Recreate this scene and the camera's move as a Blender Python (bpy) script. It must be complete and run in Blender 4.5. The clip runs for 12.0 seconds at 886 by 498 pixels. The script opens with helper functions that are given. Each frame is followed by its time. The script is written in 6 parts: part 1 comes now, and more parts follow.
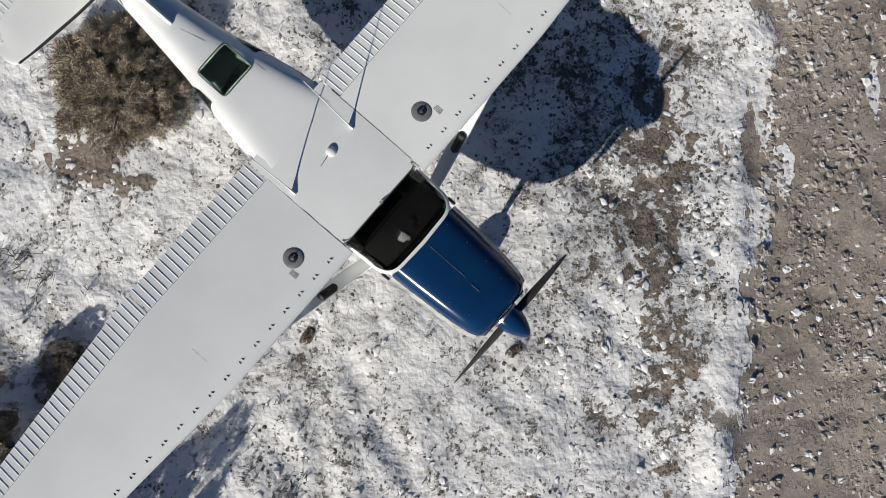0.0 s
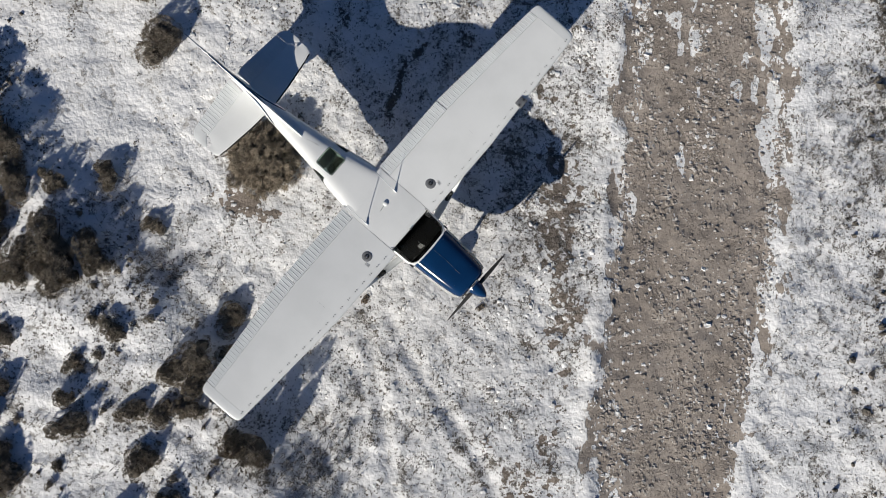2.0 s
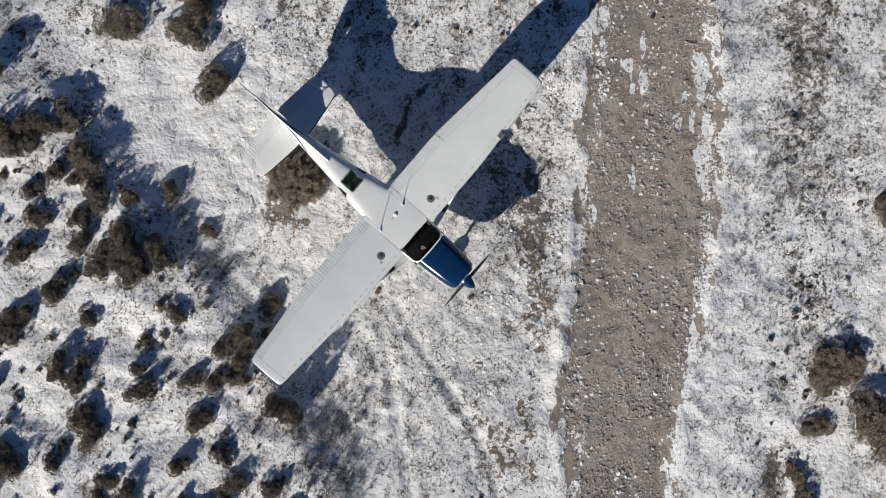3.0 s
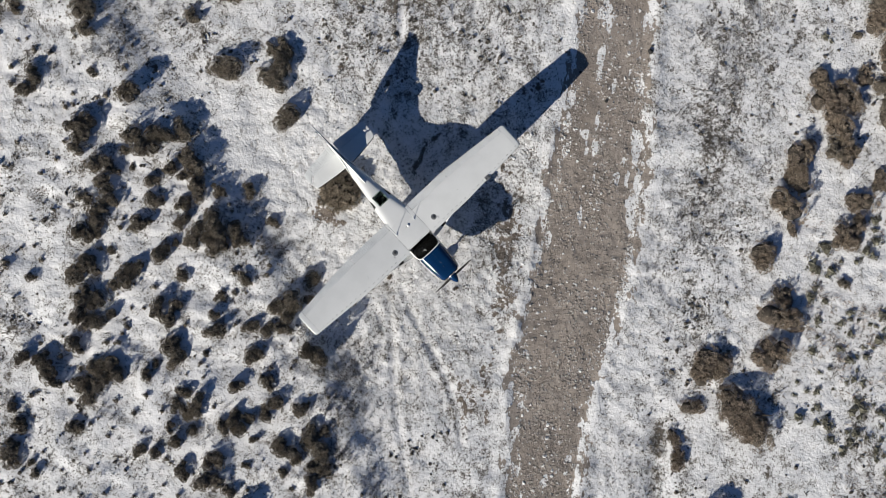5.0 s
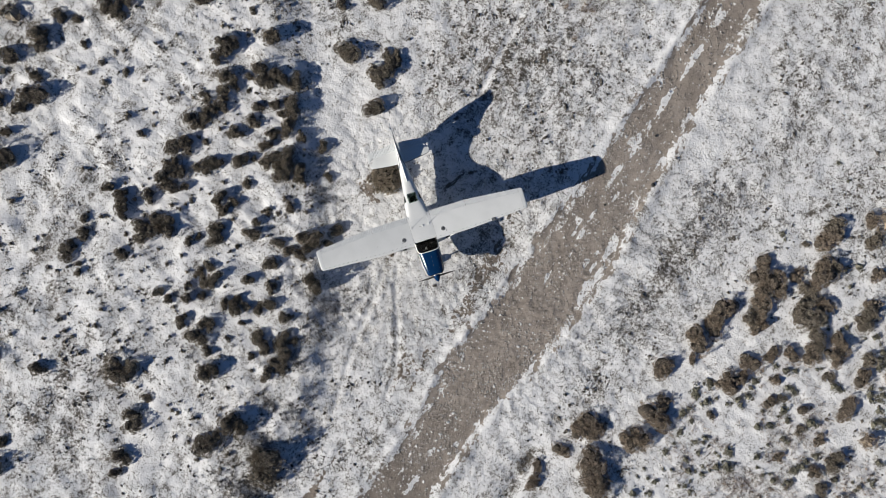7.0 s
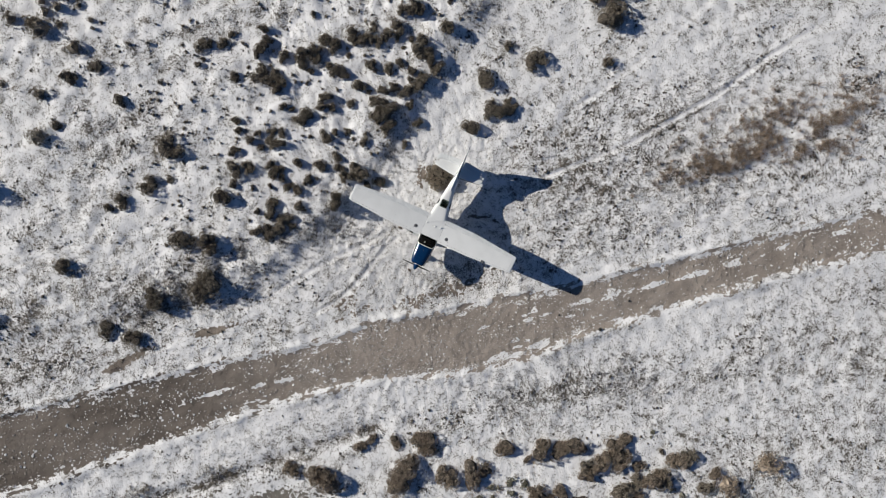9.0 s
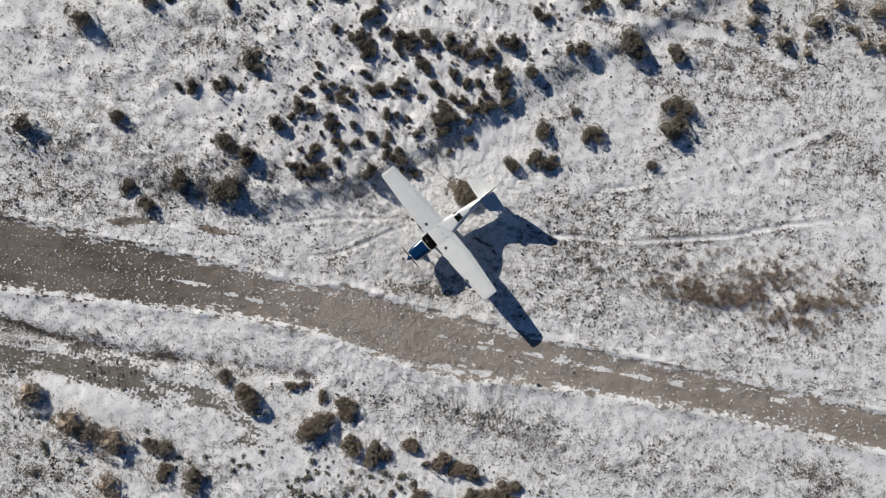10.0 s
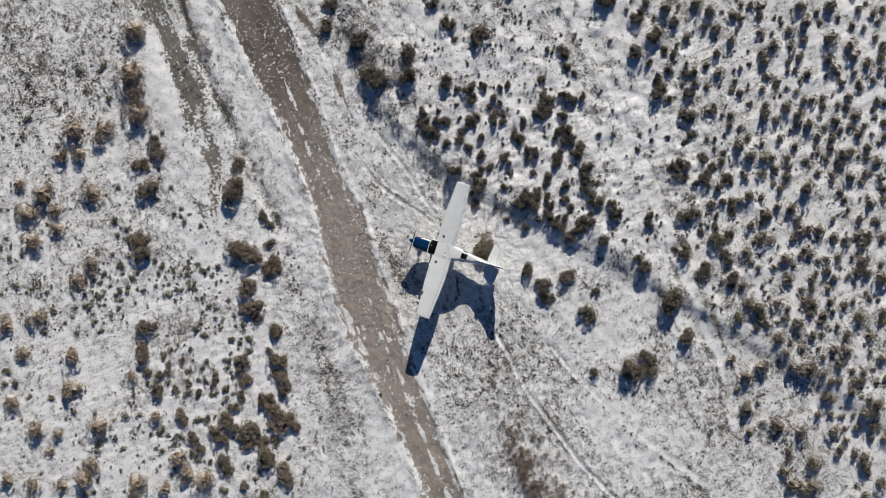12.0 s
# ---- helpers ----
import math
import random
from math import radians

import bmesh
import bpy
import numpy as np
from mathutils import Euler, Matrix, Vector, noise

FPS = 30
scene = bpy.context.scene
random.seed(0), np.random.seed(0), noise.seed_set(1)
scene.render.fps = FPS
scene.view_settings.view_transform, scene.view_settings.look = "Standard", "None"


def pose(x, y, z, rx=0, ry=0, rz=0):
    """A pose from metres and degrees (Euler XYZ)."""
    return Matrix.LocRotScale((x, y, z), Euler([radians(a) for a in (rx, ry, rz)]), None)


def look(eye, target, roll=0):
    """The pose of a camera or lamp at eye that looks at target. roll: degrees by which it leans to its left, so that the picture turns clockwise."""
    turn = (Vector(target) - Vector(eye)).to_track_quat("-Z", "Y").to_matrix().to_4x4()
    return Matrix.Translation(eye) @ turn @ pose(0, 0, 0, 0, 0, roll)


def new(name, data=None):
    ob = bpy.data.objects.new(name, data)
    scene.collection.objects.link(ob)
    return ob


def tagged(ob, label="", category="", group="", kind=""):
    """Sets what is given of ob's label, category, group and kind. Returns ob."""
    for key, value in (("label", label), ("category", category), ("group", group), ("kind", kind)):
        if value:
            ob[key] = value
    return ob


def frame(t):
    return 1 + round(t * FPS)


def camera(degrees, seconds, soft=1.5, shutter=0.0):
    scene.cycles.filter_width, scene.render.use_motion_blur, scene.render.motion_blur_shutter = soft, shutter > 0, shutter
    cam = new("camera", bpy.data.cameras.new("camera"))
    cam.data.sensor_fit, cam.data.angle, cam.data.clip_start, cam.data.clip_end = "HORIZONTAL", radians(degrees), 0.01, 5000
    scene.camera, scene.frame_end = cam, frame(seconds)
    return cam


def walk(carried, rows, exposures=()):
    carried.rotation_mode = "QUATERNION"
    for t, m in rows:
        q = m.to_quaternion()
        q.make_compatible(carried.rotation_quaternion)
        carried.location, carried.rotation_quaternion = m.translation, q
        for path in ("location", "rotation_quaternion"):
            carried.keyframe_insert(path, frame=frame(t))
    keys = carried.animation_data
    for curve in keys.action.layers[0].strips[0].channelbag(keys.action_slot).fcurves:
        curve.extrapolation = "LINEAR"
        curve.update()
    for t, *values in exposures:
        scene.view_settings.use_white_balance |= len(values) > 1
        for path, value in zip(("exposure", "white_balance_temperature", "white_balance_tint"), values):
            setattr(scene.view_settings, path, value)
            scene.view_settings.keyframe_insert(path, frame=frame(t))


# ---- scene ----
cam = camera(58.0, 12.0, 0.7)
PATH = [  # seconds, x, y, z, then the turns about x, y and z
    (0, 0.000, -0.000, 10.659, 1.139, -0.720, -0.014),
    (0.5, -0.040, 0.029, 12.406, 0.874, -0.845, 0.064),
    (1, -0.105, 0.050, 14.633, 0.728, -0.980, 0.074),
    (1.5, -0.155, 0.035, 16.901, 0.740, -1.113, -0.070),
    (2, -0.201, -0.002, 19.211, 0.786, -1.160, -0.071),
    (2.5, -0.227, -0.040, 21.536, 0.834, -1.188, -0.078),
    (3, -0.239, -0.070, 23.870, 0.874, -1.194, -0.102),
    (3.2, -0.247, -0.073, 24.762, 0.892, -1.181, -0.073),
    (4.8, -0.286, 0.002, 32.298, 0.659, -1.227, 4.204),
    (5, -0.285, 0.013, 33.264, 0.616, -1.269, 5.785),
    (5.5, -0.291, 0.043, 35.615, 0.503, -1.328, 10.499),
    (6, -0.305, 0.096, 37.924, 0.368, -1.294, 15.624),
    (6.5, -0.312, 0.164, 40.225, 0.227, -1.269, 23.169),
    (7, -0.312, 0.216, 42.504, 0.075, -1.263, 31.599),
    (7.2, -0.312, 0.231, 43.378, 0.032, -1.241, 34.474),
    (8.8, -0.202, 0.226, 50.417, -0.278, -1.372, 69.702),
    (9, -0.191, 0.243, 51.236, -0.304, -1.329, 73.676),
    (9.5, -0.169, 0.306, 53.333, -0.323, -1.180, 85.907),
    (10, -0.154, 0.416, 55.458, -0.324, -1.066, 99.402),
    (10.5, -0.163, 0.545, 57.570, -0.287, -0.888, 113.177),
    (11, -0.198, 0.685, 59.692, -0.198, -0.751, 127.210),
    (11.5, -0.259, 0.820, 61.860, -0.015, -0.631, 141.675),
    (12, -0.333, 0.951, 64.084, 0.268, -0.577, 156.120),
]
walk(cam, [(t, pose(x, y, z, rx, ry, rz)) for t, x, y, z, rx, ry, rz in PATH])

# ---- light ----
SUN_FROM = Vector((-0.574 * math.cos(radians(25.3)), -0.819 * math.cos(radians(25.3)), math.sin(radians(25.3))))
sun = new("sun", bpy.data.lights.new("sun", "SUN"))
sun.data.energy, sun.data.angle, sun.data.color = 5.22, radians(0.53), (1.0, 0.955, 0.868)
sun.matrix_world = look(SUN_FROM * 60, (0, 0, 0))
world = bpy.data.worlds.new("winter_sky")
scene.world = world
world.use_nodes = True
sky = world.node_tree.nodes.new("ShaderNodeTexSky")
sky.sky_type, sky.sun_disc = "NISHITA", False
sky.sun_elevation, sky.sun_rotation = radians(25.3), radians(215)
sky.ozone_density, sky.dust_density = 3.5, 0.3
tint = world.node_tree.nodes.new("ShaderNodeMix")
tint.data_type, tint.blend_type = "RGBA", "MULTIPLY"
tint.inputs["Factor"].default_value = 1.0
tint.inputs["B"].default_value = (0.78, 0.99, 1.28, 1.0)
world.node_tree.links.new(sky.outputs["Color"], tint.inputs["A"])
world.node_tree.links.new(tint.outputs["Result"], world.node_tree.nodes["Background"].inputs["Color"])
world.node_tree.nodes["Background"].inputs["Strength"].default_value = 0.0345
scene.view_settings.exposure = 0.0


# ---- materials ----
def rgb(c):
    return (c[0], c[1], c[2], 1.0)


class Nodes:
    """A short hand for building one node material."""

    def __init__(self, name):
        self.m = bpy.data.materials.new(name)
        self.m.use_nodes = True
        self.t = self.m.node_tree
        self.b = self.t.nodes["Principled BSDF"]
        self.pos = self.t.nodes.new("ShaderNodeNewGeometry").outputs["Position"]

    def link(self, a, b):
        self.t.links.new(a, b)

    def local(self):
        return self.t.nodes.new("ShaderNodeTexCoord").outputs["Object"]

    def rand(self):
        return self.t.nodes.new("ShaderNodeObjectInfo").outputs["Random"]

    def island(self):
        return self.t.nodes.new("ShaderNodeNewGeometry").outputs["Random Per Island"]

    def noise(self, scale, detail=5.0, rough=0.55, vec=None, stretch=None, twist=0.0):
        n = self.t.nodes.new("ShaderNodeTexNoise")
        n.inputs["Scale"].default_value, n.inputs["Detail"].default_value = scale, detail
        n.inputs["Roughness"].default_value, n.inputs["Distortion"].default_value = rough, twist
        v = vec or self.pos
        if stretch:
            k = self.t.nodes.new("ShaderNodeVectorMath")
            k.operation = "MULTIPLY"
            k.inputs[1].default_value = stretch
            self.link(v, k.inputs[0])
            v = k.outputs[0]
        self.link(v, n.inputs["Vector"])
        return n.outputs["Fac"]

    def crumbs(self, scale, amount, gate, size, vary):
        """Loose irregular dots: a mask, and a random tone for each dot."""
        w = self.t.nodes.new("ShaderNodeTexNoise")
        w.inputs["Scale"].default_value, w.inputs["Detail"].default_value = scale * 1.3, 2.0
        self.link(self.pos, w.inputs["Vector"])
        k = self.t.nodes.new("ShaderNodeVectorMath")
        k.operation = "MULTIPLY_ADD"
        k.inputs[1].default_value = (1.3 / scale,) * 3
        self.link(w.outputs["Color"], k.inputs[0])
        self.link(self.pos, k.inputs[2])
        v = self.t.nodes.new("ShaderNodeTexVoronoi")
        v.voronoi_dimensions = "2D"
        v.inputs["Scale"].default_value = scale
        self.link(k.outputs[0], v.inputs["Vector"])
        split = self.t.nodes.new("ShaderNodeSeparateColor")
        self.link(v.outputs["Color"], split.inputs["Color"])
        there = self.step(self.math("ADD", split.outputs[0], amount), gate, gate + 0.02)
        radius = self.math("MULTIPLY_ADD", split.outputs[1], vary, size)
        ragged = self.math("MULTIPLY", self.math("SUBTRACT", self.noise(scale * 6.0, 3, 0.65), 0.5), 0.55)
        inner = self.math("ADD", self.math("SUBTRACT", radius, v.outputs["Distance"]), ragged)
        # some dots keep a pale centre; their dark rim paints a lump's shadow
        cap = self.math("MULTIPLY", self.step(inner, 0.10, 0.20), self.step(split.outputs[2], 0.62, 0.72))
        dot = self.math("SUBTRACT", self.step(inner, 0.0, 0.10), self.math("MULTIPLY", cap, 0.75))
        return self.math("MULTIPLY", there, dot), split.outputs[1]

    def attr(self, name):
        n = self.t.nodes.new("ShaderNodeAttribute")
        n.attribute_name = name
        return n.outputs["Fac"]

    def math(self, op, a, b=0.0, c=None):
        n = self.t.nodes.new("ShaderNodeMath")
        n.operation = op
        for i, v in enumerate((a, b) if c is None else (a, b, c)):
            if isinstance(v, (int, float)):
                n.inputs[i].default_value = v
            else:
                self.link(v, n.inputs[i])
        return n.outputs[0]

    def step(self, v, lo, hi):
        n = self.t.nodes.new("ShaderNodeMapRange")
        n.interpolation_type = "SMOOTHSTEP"
        n.inputs["From Min"].default_value, n.inputs["From Max"].default_value = lo, hi
        self.link(v, n.inputs["Value"])
        return n.outputs["Result"]

    def mix(self, f, a, b):
        n = self.t.nodes.new("ShaderNodeMix")
        n.data_type = "RGBA"
        if isinstance(f, (int, float)):
            n.inputs["Factor"].default_value = f
        else:
            self.link(f, n.inputs["Factor"])
        for s, v in ((n.inputs["A"], a), (n.inputs["B"], b)):
            if isinstance(v, tuple):
                s.default_value = rgb(v)
            else:
                self.link(v, s)
        return n.outputs["Result"]

    def bump(self, h, strength, dist):
        n = self.t.nodes.new("ShaderNodeBump")
        n.inputs["Strength"].default_value, n.inputs["Distance"].default_value = strength, dist
        self.link(h, n.inputs["Height"])
        self.link(n.outputs["Normal"], self.b.inputs["Normal"])

    def colour(self, c):
        if isinstance(c, tuple):
            self.b.inputs["Base Color"].default_value = rgb(c)
        else:
            self.link(c, self.b.inputs["Base Color"])

    def surface(self, rough, metal=0.0, coat=0.0):
        self.b.inputs["Roughness"].default_value, self.b.inputs["Metallic"].default_value = rough, metal
        self.b.inputs["Coat Weight"].default_value = coat
        return self.m


def painted(name, a, b, rough=0.3, coat=0.0, metal=0.0, scale=3.0, bump=0.0):
    """Paint, plastic or metal with slow tone changes and fine dust."""
    n = Nodes(name)
    v = n.local()
    big, fine = n.noise(scale, 4, vec=v), n.noise(scale * 22, 3, vec=v)
    f = n.math("ADD", n.math("MULTIPLY", n.step(big, 0.35, 0.7), 0.7), n.math("MULTIPLY", fine, 0.3))
    n.colour(n.mix(f, a, b))
    if bump:
        n.bump(fine, bump, 0.004)
    return n.surface(rough, metal, coat)


def foliage(name, dark, light, tip):
    n = Nodes(name)
    v = n.local()
    part_way = n.math("ADD", n.math("MULTIPLY", n.island(), 0.45), n.math("MULTIPLY", n.step(n.noise(5.0, 2, vec=v), 0.36, 0.62), 0.55))
    shade = n.mix(part_way, dark, light)
    shade = n.mix(n.math("MULTIPLY", n.step(n.noise(8.0, 3, vec=v), 0.5, 0.68), 0.55), shade, tip)
    shade = n.mix(n.math("MULTIPLY", n.rand(), 0.35), shade, dark)
    n.colour(shade)
    return n.surface(0.85)


def ground_material():
    n = Nodes("snowy_ground")
    big, mid = n.noise(0.45, 4), n.noise(1.7, 5)
    clump, fine, grit = n.noise(5.0, 2.5, 0.5), n.noise(26.0, 4, 0.6), n.noise(90.0, 2)
    patch = n.noise(4.2, 4, 0.6, twist=0.5)
    lane = n.noise(1.9, 4, 0.55, stretch=(1.0, 0.30, 1.0))
    road, bare, mud = n.attr("road"), n.attr("bare"), n.attr("mud")
    streak = n.noise(2.4, 5, 0.6, stretch=(1.0, 0.33, 1.0))
    # snow, crusted and a little dusty
    snow = n.mix(n.step(mid, 0.35, 0.68), (0.83, 0.822, 0.82), (0.735, 0.727, 0.723))
    snow = n.mix(n.math("MULTIPLY", n.step(fine, 0.5, 0.7), 0.10), snow, (0.56, 0.54, 0.52))
    # older, thinner and greyer where it lies round the airplane
    snow = n.mix(n.math("MULTIPLY", n.attr("thin"), n.math("MULTIPLY_ADD", n.step(n.noise(3.1, 4), 0.35, 0.65), 0.5, 0.3)), snow, (0.60, 0.585, 0.57))
    # darker grey-brown tone in the low spots of the dimple bump
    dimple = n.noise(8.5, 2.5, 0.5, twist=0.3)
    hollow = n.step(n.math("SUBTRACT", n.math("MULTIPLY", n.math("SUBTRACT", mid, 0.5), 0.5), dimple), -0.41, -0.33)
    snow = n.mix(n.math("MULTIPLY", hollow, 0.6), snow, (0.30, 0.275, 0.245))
    # crumbs of soil and litter that stand out of it, in two sizes; some small ones only a rim of painted shade
    lift = n.math("ADD", n.math("MULTIPLY", n.math("SUBTRACT", bare, 0.45), 1.25), n.math("ADD", n.math("MULTIPLY", n.math("SUBTRACT", mid, 0.5), 1.75), n.math("MULTIPLY", n.math("SUBTRACT", lane, 0.5), 0.9)))
    small, tone = n.crumbs(17.0, lift, 0.66, 0.14, 0.38)
    lace = n.noise(7.5, 9, 0.74, twist=0.25)
    large = n.step(n.math("ADD", lace, n.math("MULTIPLY", lift, 0.22)), 0.555, 0.615)
    litter = n.noise(6.5, 5, 0.62, twist=0.4)
    cover = n.math("MAXIMUM", small, large)
    smear = n.math("MULTIPLY", n.step(n.math("ADD", litter, n.math("MULTIPLY", lift, 0.30)), 0.50, 0.63), n.step(n.noise(38.0, 6, 0.7), 0.40, 0.58))
    snow_litter = n.mix(n.math("MULTIPLY", smear, 0.58), snow, (0.20, 0.178, 0.152))
    soil = n.mix(n.math("MULTIPLY", n.math("ADD", tone, n.step(fine, 0.40, 0.60)), 0.5), (0.040, 0.032, 0.025), (0.170, 0.140, 0.108))
    col = n.mix(n.math("MULTIPLY", cover, 0.92), snow_litter, soil)
    # bare mud in patches drawn out along the road
    earth = n.mix(n.step(mid, 0.35, 0.65), (0.212, 0.174, 0.142), (0.285, 0.238, 0.198))
    earth = n.mix(n.step(fine, 0.45, 0.7), earth, (0.15, 0.122, 0.10))
    earth = n.mix(n.math("MULTIPLY", n.attr("clay"), 0.85), earth, n.mix(n.step(mid, 0.35, 0.65), (0.150, 0.142, 0.124), (0.225, 0.205, 0.178)))
    earth = n.mix(n.math("MULTIPLY", cover, 0.75), earth, soil)
    edge = n.math("ADD", mud, n.math("ADD", n.math("MULTIPLY", n.math("SUBTRACT", lane, 0.5), 1.5), n.math("MULTIPLY", n.math("SUBTRACT", n.math("ADD", n.math("MULTIPLY", clump, 0.5), n.math("MULTIPLY", patch, 0.5)), 0.5), 2.6)))
    edge = n.math("ADD", edge, n.math("MULTIPLY", n.math("SUBTRACT", bare, 0.45), 0.8))
    muddy = n.step(edge, 0.475, 0.515)
    col = n.mix(muddy, col, earth)
    # the dirt road with frozen snow left in its ruts
    ragged = n.math("ADD", n.math("MULTIPLY", n.math("SUBTRACT", mid, 0.5), 1.0), n.math("MULTIPLY", n.math("SUBTRACT", streak, 0.5), 3.4))
    rd = n.math("ADD", road, n.math("ADD", ragged, n.math("MULTIPLY", n.math("SUBTRACT", n.math("ADD", n.math("MULTIPLY", clump, 0.5), n.math("MULTIPLY", patch, 0.5)), 0.5), 2.0)))
    track = n.step(rd, -0.05, 0.05)
    rest = n.math("ADD", n.math("MULTIPLY", streak, 0.70), n.math("MULTIPLY", clump, 0.30))
    rest = n.math("ADD", rest, n.math("MULTIPLY", n.attr("rut_snow"), 0.16))
    rest = n.step(rest, 0.635, 0.655)
    earth2 = n.mix(n.step(big, 0.4, 0.6), (0.262, 0.222, 0.188), (0.335, 0.287, 0.246))
    earth2 = n.mix(n.math("MULTIPLY", n.step(patch, 0.56, 0.70), 0.45), earth2, (0.19, 0.16, 0.135))
    earth2 = n.mix(n.math("MULTIPLY", n.step(fine, 0.52, 0.66), 0.7), earth2, (0.40, 0.35, 0.305))
    earth2 = n.mix(n.math("MULTIPLY", n.attr("wet"), 0.85), earth2, (0.092, 0.074, 0.060))
    earth2 = n.mix(rest, earth2, (0.80, 0.795, 0.79))
    col = n.mix(track, col, earth2)
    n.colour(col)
    crust = n.noise(10.0, 3, 0.5)
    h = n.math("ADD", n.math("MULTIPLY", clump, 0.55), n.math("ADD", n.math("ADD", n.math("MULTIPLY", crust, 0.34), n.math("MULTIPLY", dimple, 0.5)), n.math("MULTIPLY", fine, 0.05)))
    h = n.math("ADD", h, n.math("MULTIPLY", grit, 0.03))
    h = n.math("ADD", h, n.math("MULTIPLY", cover, n.math("MULTIPLY_ADD", fine, 0.7, 0.0)))
    h = n.math("ADD", h, n.math("MULTIPLY", n.math("MULTIPLY", smear, litter), 0.30))
    h = n.math("ADD", h, n.math("MULTIPLY", track, n.math("ADD", n.math("ADD", n.math("MULTIPLY", crust, -0.30), n.math("ADD", n.math("MULTIPLY", dimple, -0.45), n.math("MULTIPLY", clump, -0.20))), n.math("ADD", n.math("MULTIPLY", n.noise(17.0, 5, 0.6), 0.24), n.math("MULTIPLY", grit, 0.08)))))
    h = n.math("SUBTRACT", h, n.math("MULTIPLY", muddy, 0.14))
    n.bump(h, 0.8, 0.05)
    return n.surface(0.88)


def glass_material(name, tint, rough=0.03, ior=1.45):
    n = Nodes(name)
    n.colour(tint)
    n.b.inputs["Transmission Weight"].default_value = 1.0
    n.b.inputs["IOR"].default_value = ior
    return n.surface(rough)


MAT = {
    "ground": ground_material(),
    "white": painted("aircraft_white", (0.79, 0.794, 0.780), (0.725, 0.73, 0.716), 0.38, 0.15, scale=1.3),
    "white_aged": painted("aged_white", (0.745, 0.757, 0.749), (0.66, 0.67, 0.664), 0.45, scale=2.2),
    "blue": painted("cowl_blue", (0.003, 0.025, 0.082), (0.004, 0.032, 0.100), 0.13, 0.0, scale=2.0),
    "black": painted("black_rubber", (0.012, 0.012, 0.013), (0.025, 0.024, 0.024), 0.7, scale=9.0),
    "trim": painted("black_trim", (0.010, 0.010, 0.011), (0.018, 0.018, 0.018), 0.45),
    "dash": painted("dash_vinyl", (0.006, 0.0055, 0.005), (0.010, 0.009, 0.009), 0.65, scale=8.0, bump=0.2),
    "fabric": painted("seat_fabric", (0.018, 0.016, 0.014), (0.03, 0.026, 0.023), 0.9, scale=9.0),
    "bench": painted("bench_fabric", (0.13, 0.115, 0.10), (0.20, 0.18, 0.155), 0.9, scale=9.0),
    "paper": painted("paper", (0.85, 0.85, 0.83), (0.78, 0.78, 0.76), 0.8),
    "prop": painted("prop_grey", (0.035, 0.032, 0.030), (0.06, 0.055, 0.05), 0.5, scale=7.0),
    "steel": painted("worn_steel", (0.42, 0.42, 0.43), (0.30, 0.30, 0.31), 0.35, metal=0.9, scale=8.0),
    "cap_grey": painted("cap_rubber", (0.11, 0.115, 0.122), (0.17, 0.175, 0.185), 0.6, scale=14.0),
    "seam": painted("seam_dark", (0.16, 0.155, 0.15), (0.24, 0.235, 0.23), 0.7, scale=9.0),
    "tab": painted("tab_grey", (0.10, 0.10, 0.10), (0.16, 0.16, 0.155), 0.55),
    "windscreen": glass_material("windscreen_glass", (0.24, 0.25, 0.25), 0.02, 1.12),
    "dark_pane": painted("dark_pane", (0.008, 0.017, 0.015), (0.012, 0.024, 0.021), 0.06, 0.4, scale=4.0),
    "green_glass": glass_material("green_glass", (0.45, 0.64, 0.58), 0.03, 1.15),
    "sage": foliage("grey_sage", (0.13, 0.11, 0.085), (0.40, 0.342, 0.268), (0.54, 0.48, 0.395)),
    "olive": foliage("olive_scrub", (0.09, 0.085, 0.062), (0.26, 0.245, 0.185), (0.38, 0.36, 0.29)),
    "brown": foliage("brown_scrub", (0.16, 0.125, 0.094), (0.45, 0.365, 0.28), (0.57, 0.48, 0.385)),
    "beige": foliage("dead_scrub", (0.19, 0.155, 0.115), (0.52, 0.44, 0.34), (0.66, 0.58, 0.47)),
    # bush stems, and solid cores coloured dark as the shade between leaves
    "core": painted("twigs_and_gap_shade", (0.05, 0.041, 0.032), (0.10, 0.083, 0.064), 0.95, scale=7.0),
    "straw": foliage("dry_straw", (0.055, 0.045, 0.034), (0.15, 0.122, 0.09), (0.19, 0.155, 0.115)),
    "rust_grass": foliage("tall_dry_grass", (0.17, 0.128, 0.10), (0.44, 0.35, 0.27), (0.58, 0.485, 0.395)),
    "soil": foliage("frozen_soil", (0.055, 0.048, 0.040), (0.17, 0.145, 0.118), (0.26, 0.225, 0.19)),
    "clod": foliage("earth_clod", (0.20, 0.168, 0.14), (0.40, 0.348, 0.305), (0.70, 0.68, 0.66)),
    "chunk": foliage("snow_chunk", (0.62, 0.60, 0.58), (0.80, 0.79, 0.78), (0.84, 0.84, 0.84)),
    "cap": foliage("capped_clod", (0.36, 0.325, 0.29), (0.58, 0.55, 0.52), (0.76, 0.74, 0.72)),
    "frost": foliage("frosted_brush", (0.10, 0.088, 0.076), (0.25, 0.228, 0.205), (0.38, 0.365, 0.35)),
    "rock": painted("dark_rock", (0.03, 0.028, 0.026), (0.07, 0.065, 0.06), 0.9, scale=10.0, bump=0.5),
}


